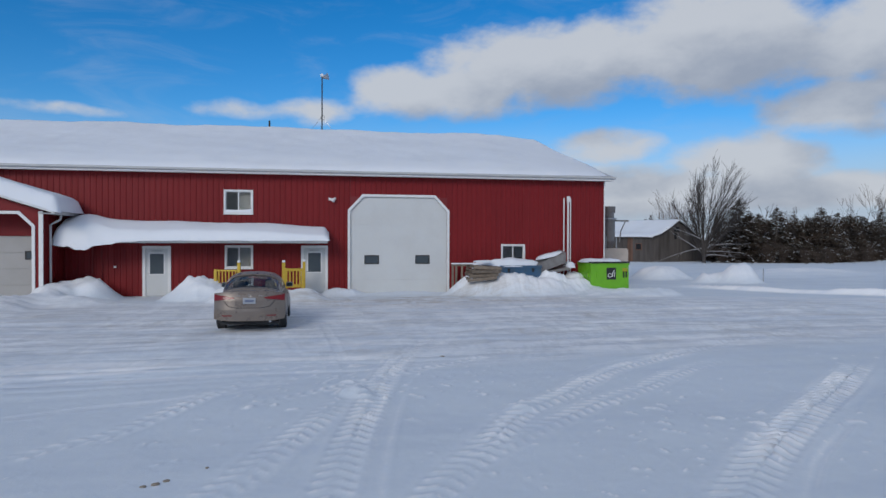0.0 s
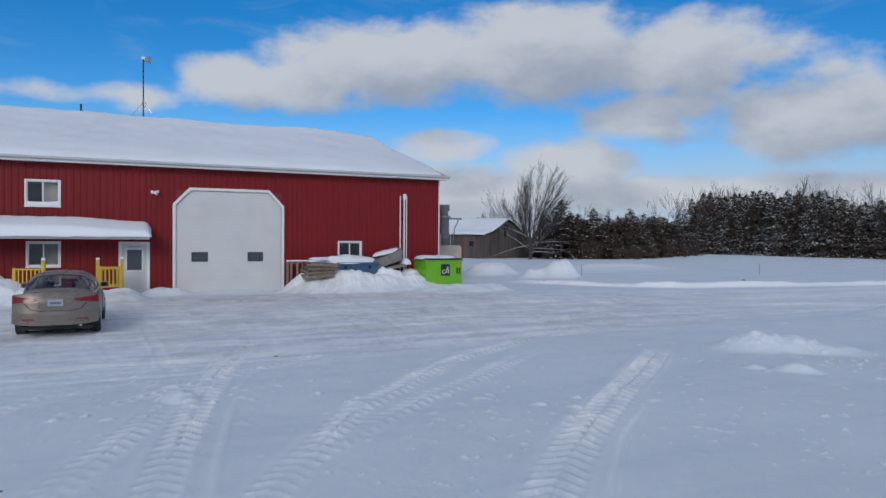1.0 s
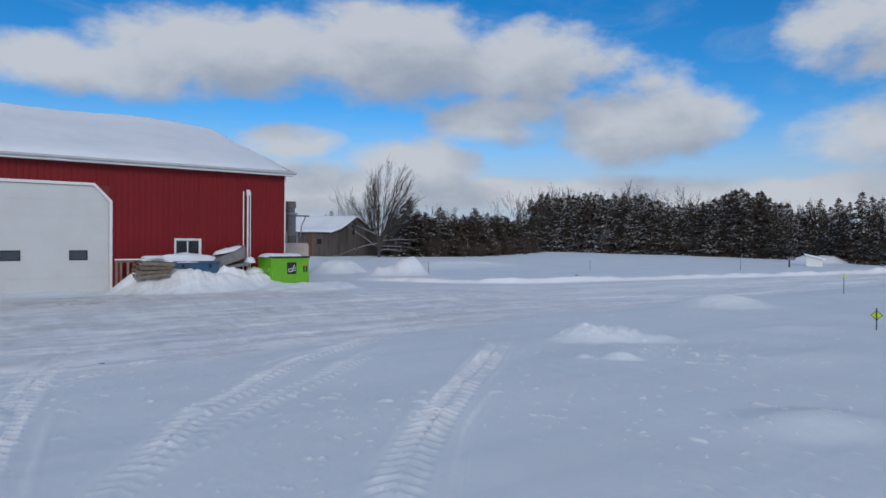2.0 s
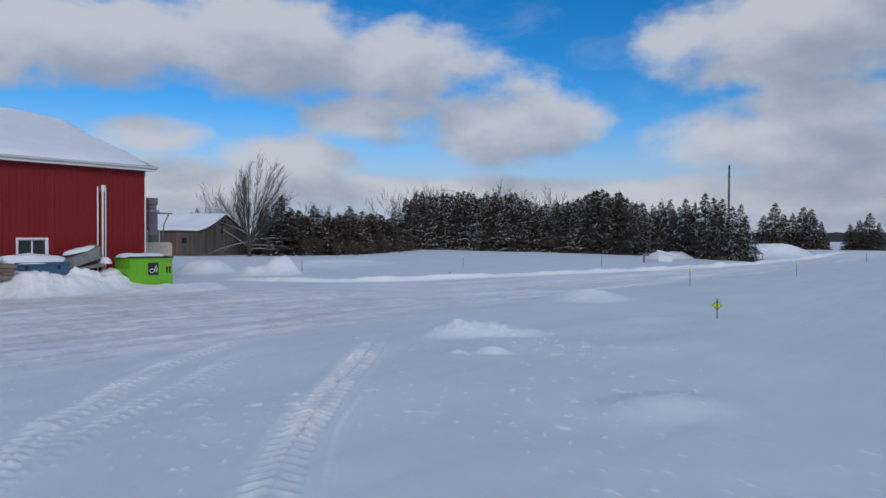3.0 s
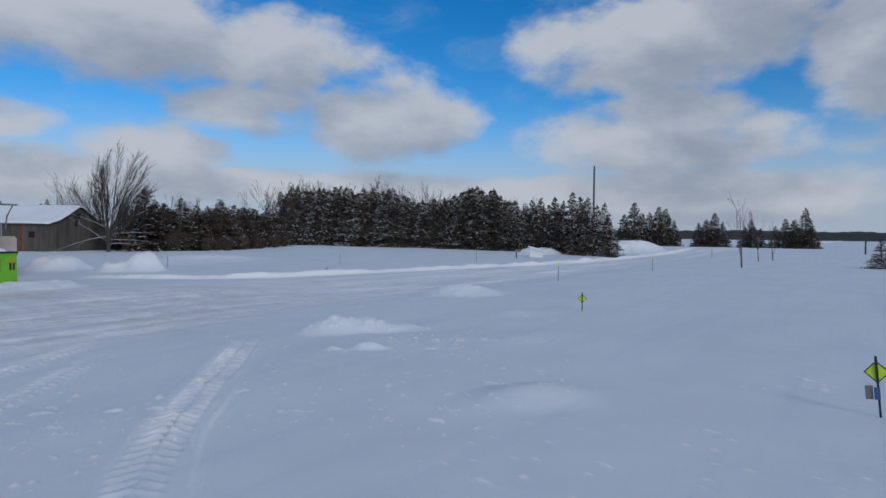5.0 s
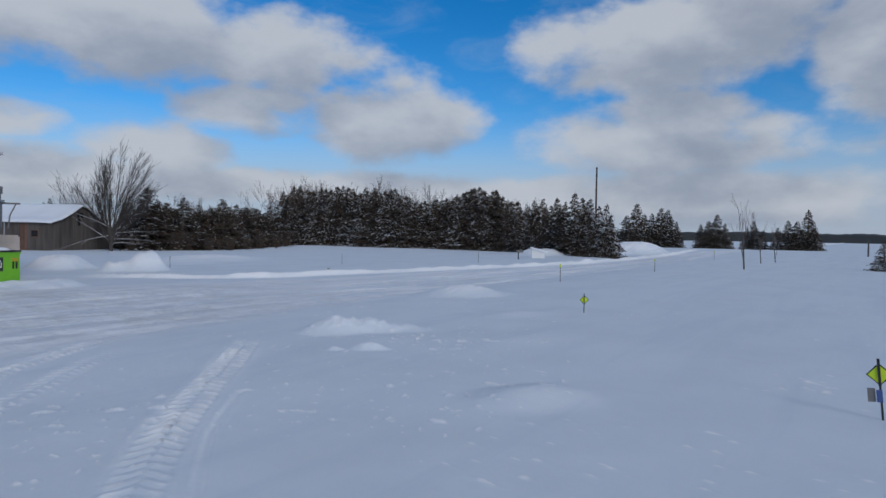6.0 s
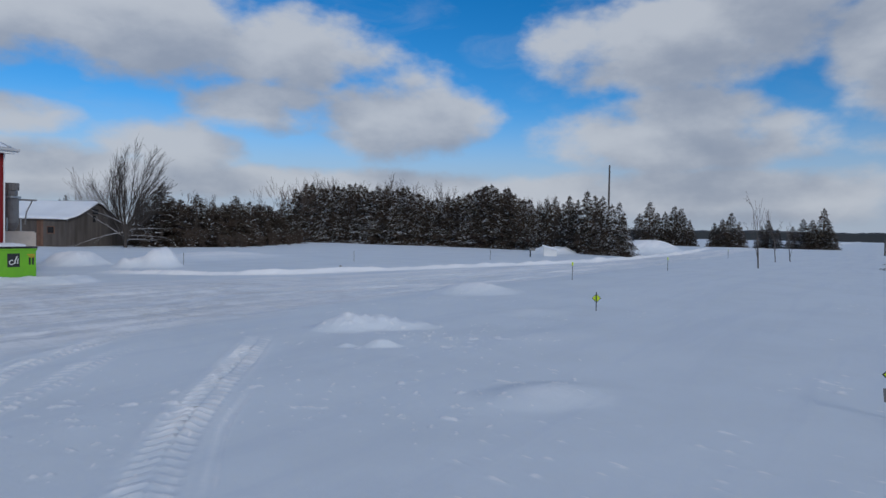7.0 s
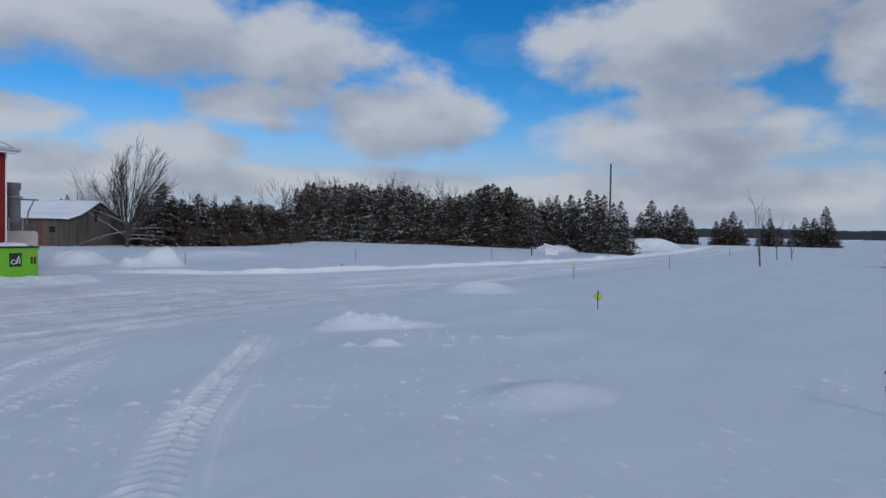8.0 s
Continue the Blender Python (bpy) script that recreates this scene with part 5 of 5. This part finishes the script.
def conifer(seed, height, radius, snow, full=0.75):
    """A trunk and a crown of drooping sprays, some of them carrying snow. Built at the origin."""
    rng = np.random.default_rng(seed)
    roots, ways, sizes, laden = [], [], [], []
    for _ in range(400):
        t = rng.random() ** 1.25 * 0.97
        az = rng.random() * 2 * math.pi
        reach = radius * ((1 - t) ** full * 0.95 + 0.03) * rng.uniform(0.62, 1.15) * (1 + 0.15 * math.sin(3 * az + seed))
        rise = rng.uniform(-0.25, 0.22) + 0.15 * t
        out = np.array([math.cos(az), math.sin(az), 0.0])
        side = np.array([-math.sin(az), math.cos(az), 0.0])
        loaded = rng.random() < 0.55
        n = int(4 + 19 * reach / radius)
        for f in np.sqrt(rng.uniform(0.03, 1.0, n)):
            spread = 0.30 * reach * (0.25 + 0.75 * math.sin(math.pi * min(1, f * 0.85))) * rng.normal(0, 0.6)
            p = out * reach * f + side * spread
            p[2] = t * height + 0.10 + reach * f * rise - 0.20 * reach * f * f + rng.normal(0, 0.07)
            heavy = loaded and rng.random() < snow * 1.7 and f > 0.3
            roots.append(p + np.array([0, 0, 0.05 if heavy else 0.0]))
            droop = rng.uniform(-0.7, 0.45)
            ways.append(out * math.cos(droop) + np.array([0, 0, math.sin(droop)]) + side * rng.normal(0, 0.6))
            sizes.append(height * rng.uniform(0.026, 0.050) * (1.1 - 0.45 * t) * (0.62 if heavy else 1.0))
            laden.append(heavy)
    root, way, size, laden = np.array(roots), np.array(ways), np.array(sizes), np.array(laden)
    count = len(root)
    wide = np.cross(way, rng.normal(0, 1, (count, 3)) + np.array([0, 0, 1.2]))
    wide /= np.linalg.norm(wide, axis=1)[:, None] + 1e-6
    L, W = size[:, None], (size * rng.uniform(0.26, 0.50, count))[:, None]
    a = root - way * L * 0.5
    b = root + wide * W * 0.5 + way * L * 0.05
    c = root + way * L * 0.6 + np.array([0, 0, -0.15]) * L
    d = root - wide * W * 0.5 + way * L * 0.05
    verts = np.stack([a, b, c, d], 1).reshape(-1, 3)
    verts[:, 2] = np.maximum(verts[:, 2], 0.0)
    faces = [(4 * i, 4 * i + 1, 4 * i + 2, 4 * i + 3) for i in range(count)]
    # the leading shoot
    tip = len(verts)
    verts = np.concatenate([verts, [[0.05, 0, height * 0.93], [-0.03, 0.05, height * 0.93], [0, 0, height * 1.03], [-0.03, -0.05, height * 0.93]]])
    faces += [(tip, tip + 1, tip + 2), (tip + 1, tip + 3, tip + 2), (tip + 3, tip, tip + 2)]
    tree = thing("conifer", Matrix.Identity(4), "dark evergreen conifer with snow flecked boughs", "tree", "conifers by the field")
    part("trunk", tubed([(0, 0, -0.3), (0.02, 0, height * 0.5), (0, 0, height * 0.97)], [0.02 * height, 0.012 * height, 0.004], 6), BARK, tree)
    crown = part("crown", (verts.tolist(), [], faces), [NEEDLES, SNOW], tree)
    flags = np.zeros(len(faces), dtype=np.int32)
    flags[:count] = laden
    crown.data.polygons.foreach_set("material_index", flags)
    return tree


KINDS = [conifer(11, 9.0, 2.8, 0.24, 0.86), conifer(12, 9.0, 2.4, 0.15, 0.80), conifer(13, 9.0, 2.8, 0.32, 0.88), conifer(14, 9.0, 2.4, 0.13, 0.94), conifer(15, 9.0, 2.7, 0.05, 0.82)]
PLACED = [False] * len(KINDS)
tree_rng = random.Random(77)


def plant(x, y, height, kind=None, broad=1.0):
    k = tree_rng.randrange(4) if kind is None else kind
    s = height / 9.0
    m = pose(x, y, ground_at(x, y) - 0.1, 0, 0, tree_rng.uniform(0, 360))
    if not PLACED[k]:
        ob, PLACED[k] = KINDS[k], True
        ob.matrix_basis = m
    else:
        ob = copy_thing(KINDS[k], m)
    ob.scale = (s * broad, s * broad, s)
    return ob


def plant_polar(az, dist, top, kind=None, broad=1.0):
    """A tree whose tip stands top degrees over the eye's level."""
    x, y = polar(az, dist)
    plant(x, y, EYE + dist * math.tan(radians(top)) - ground_at(x, y), kind, broad)


# group by the shed
for az, dist, top, kind, broad in ((34.6, 78, 3.25, 1, 1.5), (33.2, 84, 2.1, 4, 1.3), (35.3, 80, 2.3, 4, 1.4), (38.0, 84, 1.7, 4, 1.5), (39.6, 86, 1.9, 4, 1.5), (41.8, 90, 2.0, 4, 1.5), (42.8, 94, 1.9, 1, 1.4), (44.0, 100, 2.2, 4, 1.4), (36.5, 85, 1.8, 4, 1.5), (36.0, 83, 2.2, 1, 1.4), (37.2, 80, 2.6, 3, 1.5), (38.4, 82, 2.1, 4, 1.4),
                                    (39.2, 88, 2.0, 3, 1.0), (40.2, 84, 2.6, 4, 1.25), (41.2, 86, 2.2, 1, 1.1), (42.2, 92, 1.9, 4, 1.2), (43.4, 95, 1.6, 4, 1.2), (28.0, 120, 2.2, 4, 0.9), (27.6, 125, 1.9, 4, 0.9)):
    plant_polar(az, dist, top * 1.05, kind, broad * (1.3 if az > 30 else 1.0))
# lower growth that closes the gaps between them
for k in range(26):
    az = 33.2 + k * 0.44
    plant_polar(az, 82 + (az - 33) * 1.6 + tree_rng.uniform(-2, 5), tree_rng.uniform(1.0, 2.1), tree_rng.choice((1, 3, 4, 4)), 1.8)
# the long stand east of the field
line = [(44.9, 121, 3.2), (45.8, 119, 3.8), (47.0, 115, 3.5), (48.0, 113, 3.75), (48.9, 111, 3.45), (49.8, 109, 3.85), (50.8, 106, 3.55), (51.7, 104, 3.75), (52.5, 103, 3.65), (53.4, 101, 3.75),
        (54.2, 100, 3.6), (55.1, 99, 3.25), (55.9, 98, 2.75), (56.8, 97, 2.8), (57.7, 96, 2.85), (58.6, 95, 3.0), (59.4, 94, 3.3), (60.2, 93, 3.7), (60.9, 92, 4.1), (61.7, 91, 3.7), (62.5, 91, 3.7), (63.3, 90, 3.3), (64.1, 90, 2.9), (64.7, 91, 2.2)]
for az, dist, top in line:
    plant_polar(az, dist, top * tree_rng.uniform(0.99, 1.10), None, 1.3)
    plant_polar(az + tree_rng.uniform(-0.5, 0.5), dist + 4.5, top * tree_rng.uniform(0.92, 1.08), None, 1.35)
    plant_polar(az + 0.42, dist + 2, top * tree_rng.uniform(0.92, 1.05), None, 1.35)
    plant_polar(az + tree_rng.uniform(-0.6, 0.6), dist + 9, top * tree_rng.uniform(0.75, 1.0), 4, 1.1)
    plant_polar(az + 0.45, dist - 0.6, top * tree_rng.uniform(0.45, 0.75), None, 1.2)
for az, dist, top, kind in ((65.4, 100, 2.6, 4), (66.0, 98, 3.1, 4), (66.7, 96, 3.3, 4), (67.4, 82, 2.7, 1), (67.9, 80, 3.35, 1), (68.6, 79, 3.0, 3), (69.35, 78, 3.75, 1), (70.0, 77, 3.4, 1),
                            (70.6, 77, 3.3, 2), (71.3, 76, 2.7, 0), (71.95, 76, 2.85, 2), (72.3, 76.5, 2.0, 0), (68.2, 85, 2.8, 4), (70.3, 84, 3.0, 4), (67.0, 88, 2.4, 4),
                            (73.5, 172, 1.9, 4), (74.3, 168, 2.85, 1), (74.9, 172, 2.0, 4), (75.5, 170, 2.05, 3), (76.2, 169, 2.5, 1), (76.7, 172, 2.35, 4), (77.4, 170, 1.4, 3),
                            (79.2, 184, 1.2, 1), (79.8, 183, 1.5, 4), (80.4, 185, 2.0, 1), (81.0, 183, 1.3, 3), (82.6, 188, 1.0, 3), (83.05, 186, 1.45, 1), (83.7, 187, 0.8, 3),
                            (84.7, 180, 1.0, 1), (85.4, 180, 1.55, 1), (86.0, 179, 1.5, 4), (86.75, 180, 2.35, 3), (87.1, 181, 1.2, 4)):
    plant_polar(az, dist, top, kind, 1.45 if dist > 150 else 1.1)
plant_polar(91.6, 62, 0.2, 2, 1.6)


def bare_tree(seed, height, stems, spread, depth=5, name="bare_tree", label="leafless grey tree with fine upswept twigs", thick=0.018):
    """Forked limbs that thin out to twigs. Built at the origin."""
    rng = random.Random(seed)
    limbs, twigs = bmesh.new(), bmesh.new()
    least = 0.0012 * height

    def grow(bm, p, way, length, r, level):
        n = 3
        pts, radii = [p], [r]
        for k in range(n):
            way = (way + Vector((rng.gauss(0, 0.10), rng.gauss(0, 0.10), rng.gauss(0.05, 0.05)))).normalized()
            p = p + way * length / n
            pts.append(p)
            radii.append(max(least, r * (1 - 0.35 * (k + 1) / n)))
        tube(limbs if level < 3 else twigs, pts, radii, 6 if level < 2 else 4 if level < 3 else 3, caps=False)
        if level >= depth:
            return
        for k in range(rng.choice((2, 3, 3)) + (1 if level >= 2 else 0)):
            a, tilt = rng.uniform(0, 6.28), rng.uniform(0.2, spread)
            side = way.orthogonal().normalized()
            side = side * math.cos(a) + way.cross(side) * math.sin(a)
            q = pts[rng.choice((1, 2, 3, 3))]
            grow(bm, q, (way * math.cos(tilt) + side * math.sin(tilt) + Vector((0, 0, 0.15))).normalized(), length * rng.uniform(0.62, 0.88), radii[-1] * rng.uniform(0.55, 0.75), level + 1)

    for k in range(stems):
        a = 2 * math.pi * k / max(1, stems) + rng.uniform(-0.4, 0.4)
        lean = 0.26 * (stems > 1) * rng.uniform(0.4, 1.2)
        grow(limbs, Vector((0.12 * math.cos(a) * (stems > 1), 0.12 * math.sin(a) * (stems > 1), -0.2)), Vector((lean * math.cos(a), lean * math.sin(a), 1)).normalized(), height * 0.36, height * thick * rng.uniform(0.6, 1.0), 0)
    top = max(v.co.z for v in twigs.verts)
    for bm in (limbs, twigs):
        for v in bm.verts:
            v.co *= height / top
    tree = thing(name, Matrix.Identity(4), label, "tree")
    part("trunk", limbs, BARK if name != "shrub" else BRUSH, tree, smooth=True)
    part("crown", twigs, TWIG if name != "shrub" else BRUSH, tree)
    return tree


def upswept_tree(seed, height):
    """Long slim stems from a short trunk, leaning with the wind, with fine twigs held close. Built at the origin."""
    rng = random.Random(seed)
    limbs, twigs, fallen = bmesh.new(), bmesh.new(), bmesh.new()
    wind = Vector((1.0, 0.0, 0.0))

    def shoot(bm, p, way, length, r, n, up, sides):
        pts, radii = [p], [r]
        for k in range(n):
            way = (way + Vector((rng.gauss(0, 0.06), rng.gauss(0, 0.06), up + rng.gauss(0, 0.03))) + wind * 0.012).normalized()
            p = p + way * length / n
            pts.append(p)
            radii.append(max(0.009, r * (1 - 0.88 * (k + 1) / n)))
        tube(bm, pts, radii, sides, caps=False)
        return pts, way

    tube(limbs, [(0, 0, -0.3), (0.02, 0, 0.8), (0.05, 0, 1.7)], [0.2, 0.16, 0.1], 8, caps=False)
    count = 17
    for k in range(count):
        f = k / (count - 1)
        lean = -0.52 + 1.26 * f + rng.uniform(-0.06, 0.06)
        deep = rng.uniform(-0.28, 0.28)
        tall = height * (1.0 - 0.34 * abs(f - 0.52) * 2) * rng.uniform(0.88, 1.0)
        start = Vector((0.03 + 0.12 * (f - 0.5), 0, rng.uniform(0.5, 1.8)))
        pts, _ = shoot(limbs, start, Vector((lean, deep, 1)).normalized(), tall - start.z, rng.uniform(0.045, 0.085), 8, 0.012, 6)
        for j in range(2, len(pts)):
            for _ in range(4):
                a, b = pts[j - 1], pts[j]
                q = a.lerp(b, rng.random())
                along = (b - a).normalized()
                turn = rng.uniform(0, 6.28)
                side = Vector((math.cos(turn), math.sin(turn), 0))
                way = (along + side * rng.uniform(0.2, 0.5)).normalized()
                twig, end = shoot(twigs, q, way, rng.uniform(0.8, 2.1) * (1.15 - 0.07 * j), rng.uniform(0.012, 0.020), 4, 0.03, 3)
                for _ in range(4):
                    c = twig[rng.choice((1, 2, 3))]
                    shoot(twigs, c, (end + Vector((rng.gauss(0.1, 0.35), rng.gauss(0, 0.35), 0.05))).normalized(), rng.uniform(0.5, 1.3), 0.011, 2, 0.03, 3)
    for x, z, dx, dz in ((-0.2, 1.6, -4.4, -0.6), (-0.1, 2.4, -2.4, 1.6), (-0.2, 1.2, -2.6, 1.9), (0.3, 1.3, 3.0, 0.1), (0.3, 1.9, 3.4, 0.5), (0.2, 0.9, 2.6, 0.2)):
        way = Vector((dx, rng.uniform(-1.2, -0.4), dz))
        pts, end = shoot(fallen, Vector((x, 0, z)), way.normalized(), way.length, 0.06, 5, -0.03, 5)
        for c in pts[2:]:
            shoot(fallen, c, (end + Vector((0, rng.gauss(0, 0.4), rng.gauss(0.1, 0.4)))).normalized(), rng.uniform(0.5, 1.3), 0.025, 3, 0.0, 3)
    tree = thing("bare_tree", Matrix.Identity(4), "tall leafless tree with many upswept windblown stems", "tree")
    part("trunk", limbs, DARK_BARK, tree, smooth=True)
    part("crown", twigs, DARK_BARK, tree)
    part("low_boughs", fallen, PALE_BOUGH, tree, "pale frosted low boughs")
    return tree


DARK_BARK = surface("dark_bark", (0.065, 0.055, 0.05), 0.9, other=(0.04, 0.034, 0.03), scale=5, amount=0.7, bump=0.3, bump_scale=30)
PALE_BOUGH = surface("frosted_bark", (0.34, 0.33, 0.33), 0.9, other=(0.13, 0.11, 0.1), scale=3, amount=0.9, bump=0.2)
big = upswept_tree(5, 10.3)
bx, by = polar(32.05, 73)
big.matrix_basis = pose(bx, by, ground_at(bx, by) - 0.1, 0, 0, -32)
# tall leafless trees that show over the stand, and among the brush
thin = [bare_tree(21, 12.0, 1, 0.5, 4, thick=0.011), bare_tree(22, 12.0, 2, 0.45, 4, thick=0.010), bare_tree(23, 12.0, 3, 0.5, 4, thick=0.009)]
spots = [(30.4, 95, 4.3), (29.6, 110, 3.2), (31.0, 100, 3.6), (36.2, 100, 3.2), (37.0, 104, 2.9), (39.4, 108, 2.9), (42.9, 104, 4.2), (44.6, 112, 4.1), (45.3, 128, 4.3), (46.6, 130, 4.6), (48.1, 130, 4.9), (49.9, 128, 4.6), (50.9, 126, 5.0), (52.0, 124, 4.6), (53.4, 122, 4.4), (54.6, 120, 4.5),
         (56.8, 120, 4.0), (57.8, 118, 4.4), (59.2, 118, 4.0), (60.0, 116, 4.3), (64.2, 112, 3.4), (65.2, 112, 3.2), (66.2, 112, 3.3), (47.4, 126, 4.3), (51.4, 128, 4.5), (58.5, 120, 4.1), (33.4, 100, 3.2), (35.4, 104, 2.8), (38.2, 106, 2.7), (41.2, 108, 2.7)]
for i, (az, dist, top) in enumerate(spots):
    x, y = polar(az, dist)
    h = EYE + dist * math.tan(radians(top)) - ground_at(x, y)
    m = pose(x, y, ground_at(x, y) - 0.1, 0, 0, 67 * i)
    if i < 3:
        ob = thin[i]
        ob.matrix_basis = m
    else:
        ob = copy_thing(thin[i % 3], m)
    ob.scale = (h / 12.0,) * 3
# young trees staked in the field
for i, (x, y, h) in enumerate(((56.2, 7.4, 5.9), (71.7, 8.0, 5.2), (76.6, 7.17, 4.2))):
    tree = bare_tree(43 + 2 * i, h, 1, 0.3, 3, "sapling", "young leafless sapling with a slim dark trunk", 0.013)
    tree.matrix_basis = pose(x, y, ground_at(x, y) - 0.1)
# brush at the edge of the field
shrub = bare_tree(61, 2.4, 8, 0.6, 3, "shrub", "leafless brown brush at the field's edge", 0.012)
sx, sy = polar(33.0, 78)
shrub.matrix_basis = pose(sx, sy, ground_at(sx, sy) - 0.1)
for i in range(56):
    az = 32.4 + i * 0.235
    x, y = polar(az, 78 + tree_rng.uniform(-3, 10) + max(0, az - 40) * 3)
    copy_thing(shrub, pose(x, y, ground_at(x, y) - 0.1, 0, 0, 50 * i)).scale = (tree_rng.uniform(0.7, 1.2),) * 3

# ---------------------------------------------------------------- posts, signs and small things in the field
HIVIS = surface("fluorescent_yellow", (0.62, 0.80, 0.02), 0.45, other=(0.52, 0.68, 0.03), scale=6, amount=0.3, bump=0.0)
POST_MAT = surface("dark_steel_post", (0.03, 0.032, 0.036), 0.5, 0.3)
STAKE = surface("grey_stake", (0.20, 0.19, 0.18), 0.7)
POLE = surface("utility_pole_wood", (0.10, 0.085, 0.075), 0.85, other=(0.06, 0.05, 0.045), scale=3, amount=0.7, bump=0.3)


def diamond_sign(x, y, size, height, lean, facing):
    z = ground_at(x, y)
    sign = thing("marker_sign", pose(x, y, z, 0, lean, facing), "fluorescent yellow diamond marker on a dark post in snow", "sign", "diamond markers")
    post = part("post", boxed(-0.014, 0.014, 0.008, 0.034, -0.3, height, bevel=0.004), POST_MAT, sign)
    c, h = height - size * 0.60, size * 0.5
    part("border", prism([(-h, c), (0, c - h), (h, c), (0, c + h)], 0.0, 0.006), POST_MAT, sign)
    h *= 0.86
    part("diamond", prism([(-h, c), (0, c - h), (h, c), (0, c + h)], -0.005, -0.001), HIVIS, sign)
    part("stripe", boxed(-size * 0.055, size * 0.055, -0.024, -0.006, c - h * 1.15, height + 0.03), POST_MAT, sign)
    return sign, c


sign, c = diamond_sign(10.58, -0.39, 0.30, 0.78, -5.5, -91)
TAG_BLUE = surface("blue_tag", (0.06, 0.10, 0.28), 0.5)
part("tag", boxed(-0.05, 0.02, -0.02, 0.0, c - 0.36, c - 0.20), TAG_BLUE, sign, "small blue tag")
part("tag", boxed(-0.15, -0.06, 0.0, 0.01, c - 0.36, c - 0.18), STAKE, sign)
diamond_sign(19.5, 6.92, 0.27, 0.55, 0, -70)


def stake(x, y, height, top):
    ob = thing("snow_stake", pose(x, y, ground_at(x, y)), "thin snow stake with a yellow reflector" if top else "thin grey snow stake", "stake", "snow stakes")
    part("rod", tubed([(0, 0, -0.3), (0, 0, height)], 0.018, 6), STAKE, ob)
    if top:
        part("reflector", boxed(-0.06, 0.06, -0.025, 0.025, height - 0.14, height + 0.02, bevel=0.01), HIVIS, ob, "yellow reflector")


for args in ((31.0, 12.3, 0.85, True), (45.1, 11.35, 0.85, True), (81.2, 13.9, 0.9, True), (24.7, 33.6, 0.75, False), (37.0, 31.2, 0.75, False), (48.4, 26.4, 0.8, False), (72.6, 21.5, 0.7, False)):
    stake(*args)

mail = thing("field_post", pose(59.25, 27.95, ground_at(59.25, 27.95), 0, 0, -60), "dark post with a small snowy box on top", "post")
part("post", boxed(-0.06, 0.06, -0.06, 0.06, -0.2, 0.8), POST_MAT, mail)
part("box", boxed(-0.1, 0.45, -0.12, 0.12, 0.62, 0.84, bevel=0.02), STAKE, mail)
hut = thing("hut", pose(63.75, 27.85, ground_at(63.75, 27.85), 0, 0, -64), "small white hut with a snowy sloping roof", "hut")
part("walls", prism([(-0.65, -0.2), (0.65, -0.2), (0.65, 0.62), (-0.65, 0.95)], 0.0, 0.9), WHITE, hut)
part("roof", prism([(-0.8, 1.0), (0.85, 0.58), (0.85, 0.72), (-0.8, 1.16)], -0.15, 1.05), SNOW, hut)
rail_post = thing("wooden_post", pose(*polar(90.6, 112), ground_at(*polar(90.6, 112))), "brown wooden post in the snow", "post")
part("post", boxed(-0.11, 0.11, -0.11, 0.11, -0.3, 2.3, bevel=0.02), POLE, rail_post)
px_, py_ = polar(71.05, 112)
pole = thing("utility_pole", pose(px_, py_, ground_at(px_, py_)), "tall dark wooden utility pole behind the trees", "pole")
part("shaft", tubed([(0, 0, -0.3), (0, 0, 13.4)], [0.20, 0.13], 10), POLE, pole)
part("cap", tubed([(0, 0, 13.4), (0, 0, 13.5)], [0.13, 0.09], 10), POLE, pole)

# far shore of the lake
verts, faces = [], []
N = 260
rng = np.random.default_rng(8)
for i in range(N):
    az = radians(60 + 60 * i / (N - 1))
    tall = 20 + 6 * float(fractal(np.array([i * 0.06]), np.array([0.0]), 4, 4)[0]) + rng.uniform(-1.0, 1.0)
    for dist, h in ((1750, -3.0), (1760, tall * 0.8), (1800, tall), (1900, -3.0)):
        verts.append((dist * math.sin(az), dist * math.cos(az), h))
for i in range(N - 1):
    for k in range(3):
        a = i * 4 + k
        faces.append((a, a + 4, a + 5, a + 1))
tagged(part("far_woods", (verts, [], faces), FAR_WOOD), "dark distant wooded shore beyond the lake", "woods", kind="structure")

# clods of frozen dirt on the snow
DIRT = surface("frozen_dirt", (0.30, 0.26, 0.21), 0.95, other=(0.20, 0.17, 0.14), scale=20, amount=0.8, bump=0.4)
for x, y, r in ((-1.45, 6.62, 0.026), (-1.37, 6.70, 0.022), (-1.55, 6.58, 0.02), (-1.05, 7.0, 0.016), (2.55, 13.35, 0.035), (31.5, 27.6, 0.08)):
    bm = bmesh.new()
    bmesh.ops.create_icosphere(bm, subdivisions=2, radius=r)
    for v in bm.verts:
        n = noise.noise(v.co * 25 + Vector((x, y, 0)))
        v.co = Vector((v.co.x * (1.3 + n), v.co.y * (1 + 0.6 * n), v.co.z * (0.7 + 0.5 * n)))
    ob = part("dirt_clod", bm, DIRT, at=pose(x, y, ground_at(x, y) + r * 0.25), smooth=True)
    tagged(ob, "small brown clod of frozen dirt on snow", "dirt", "dirt clods")
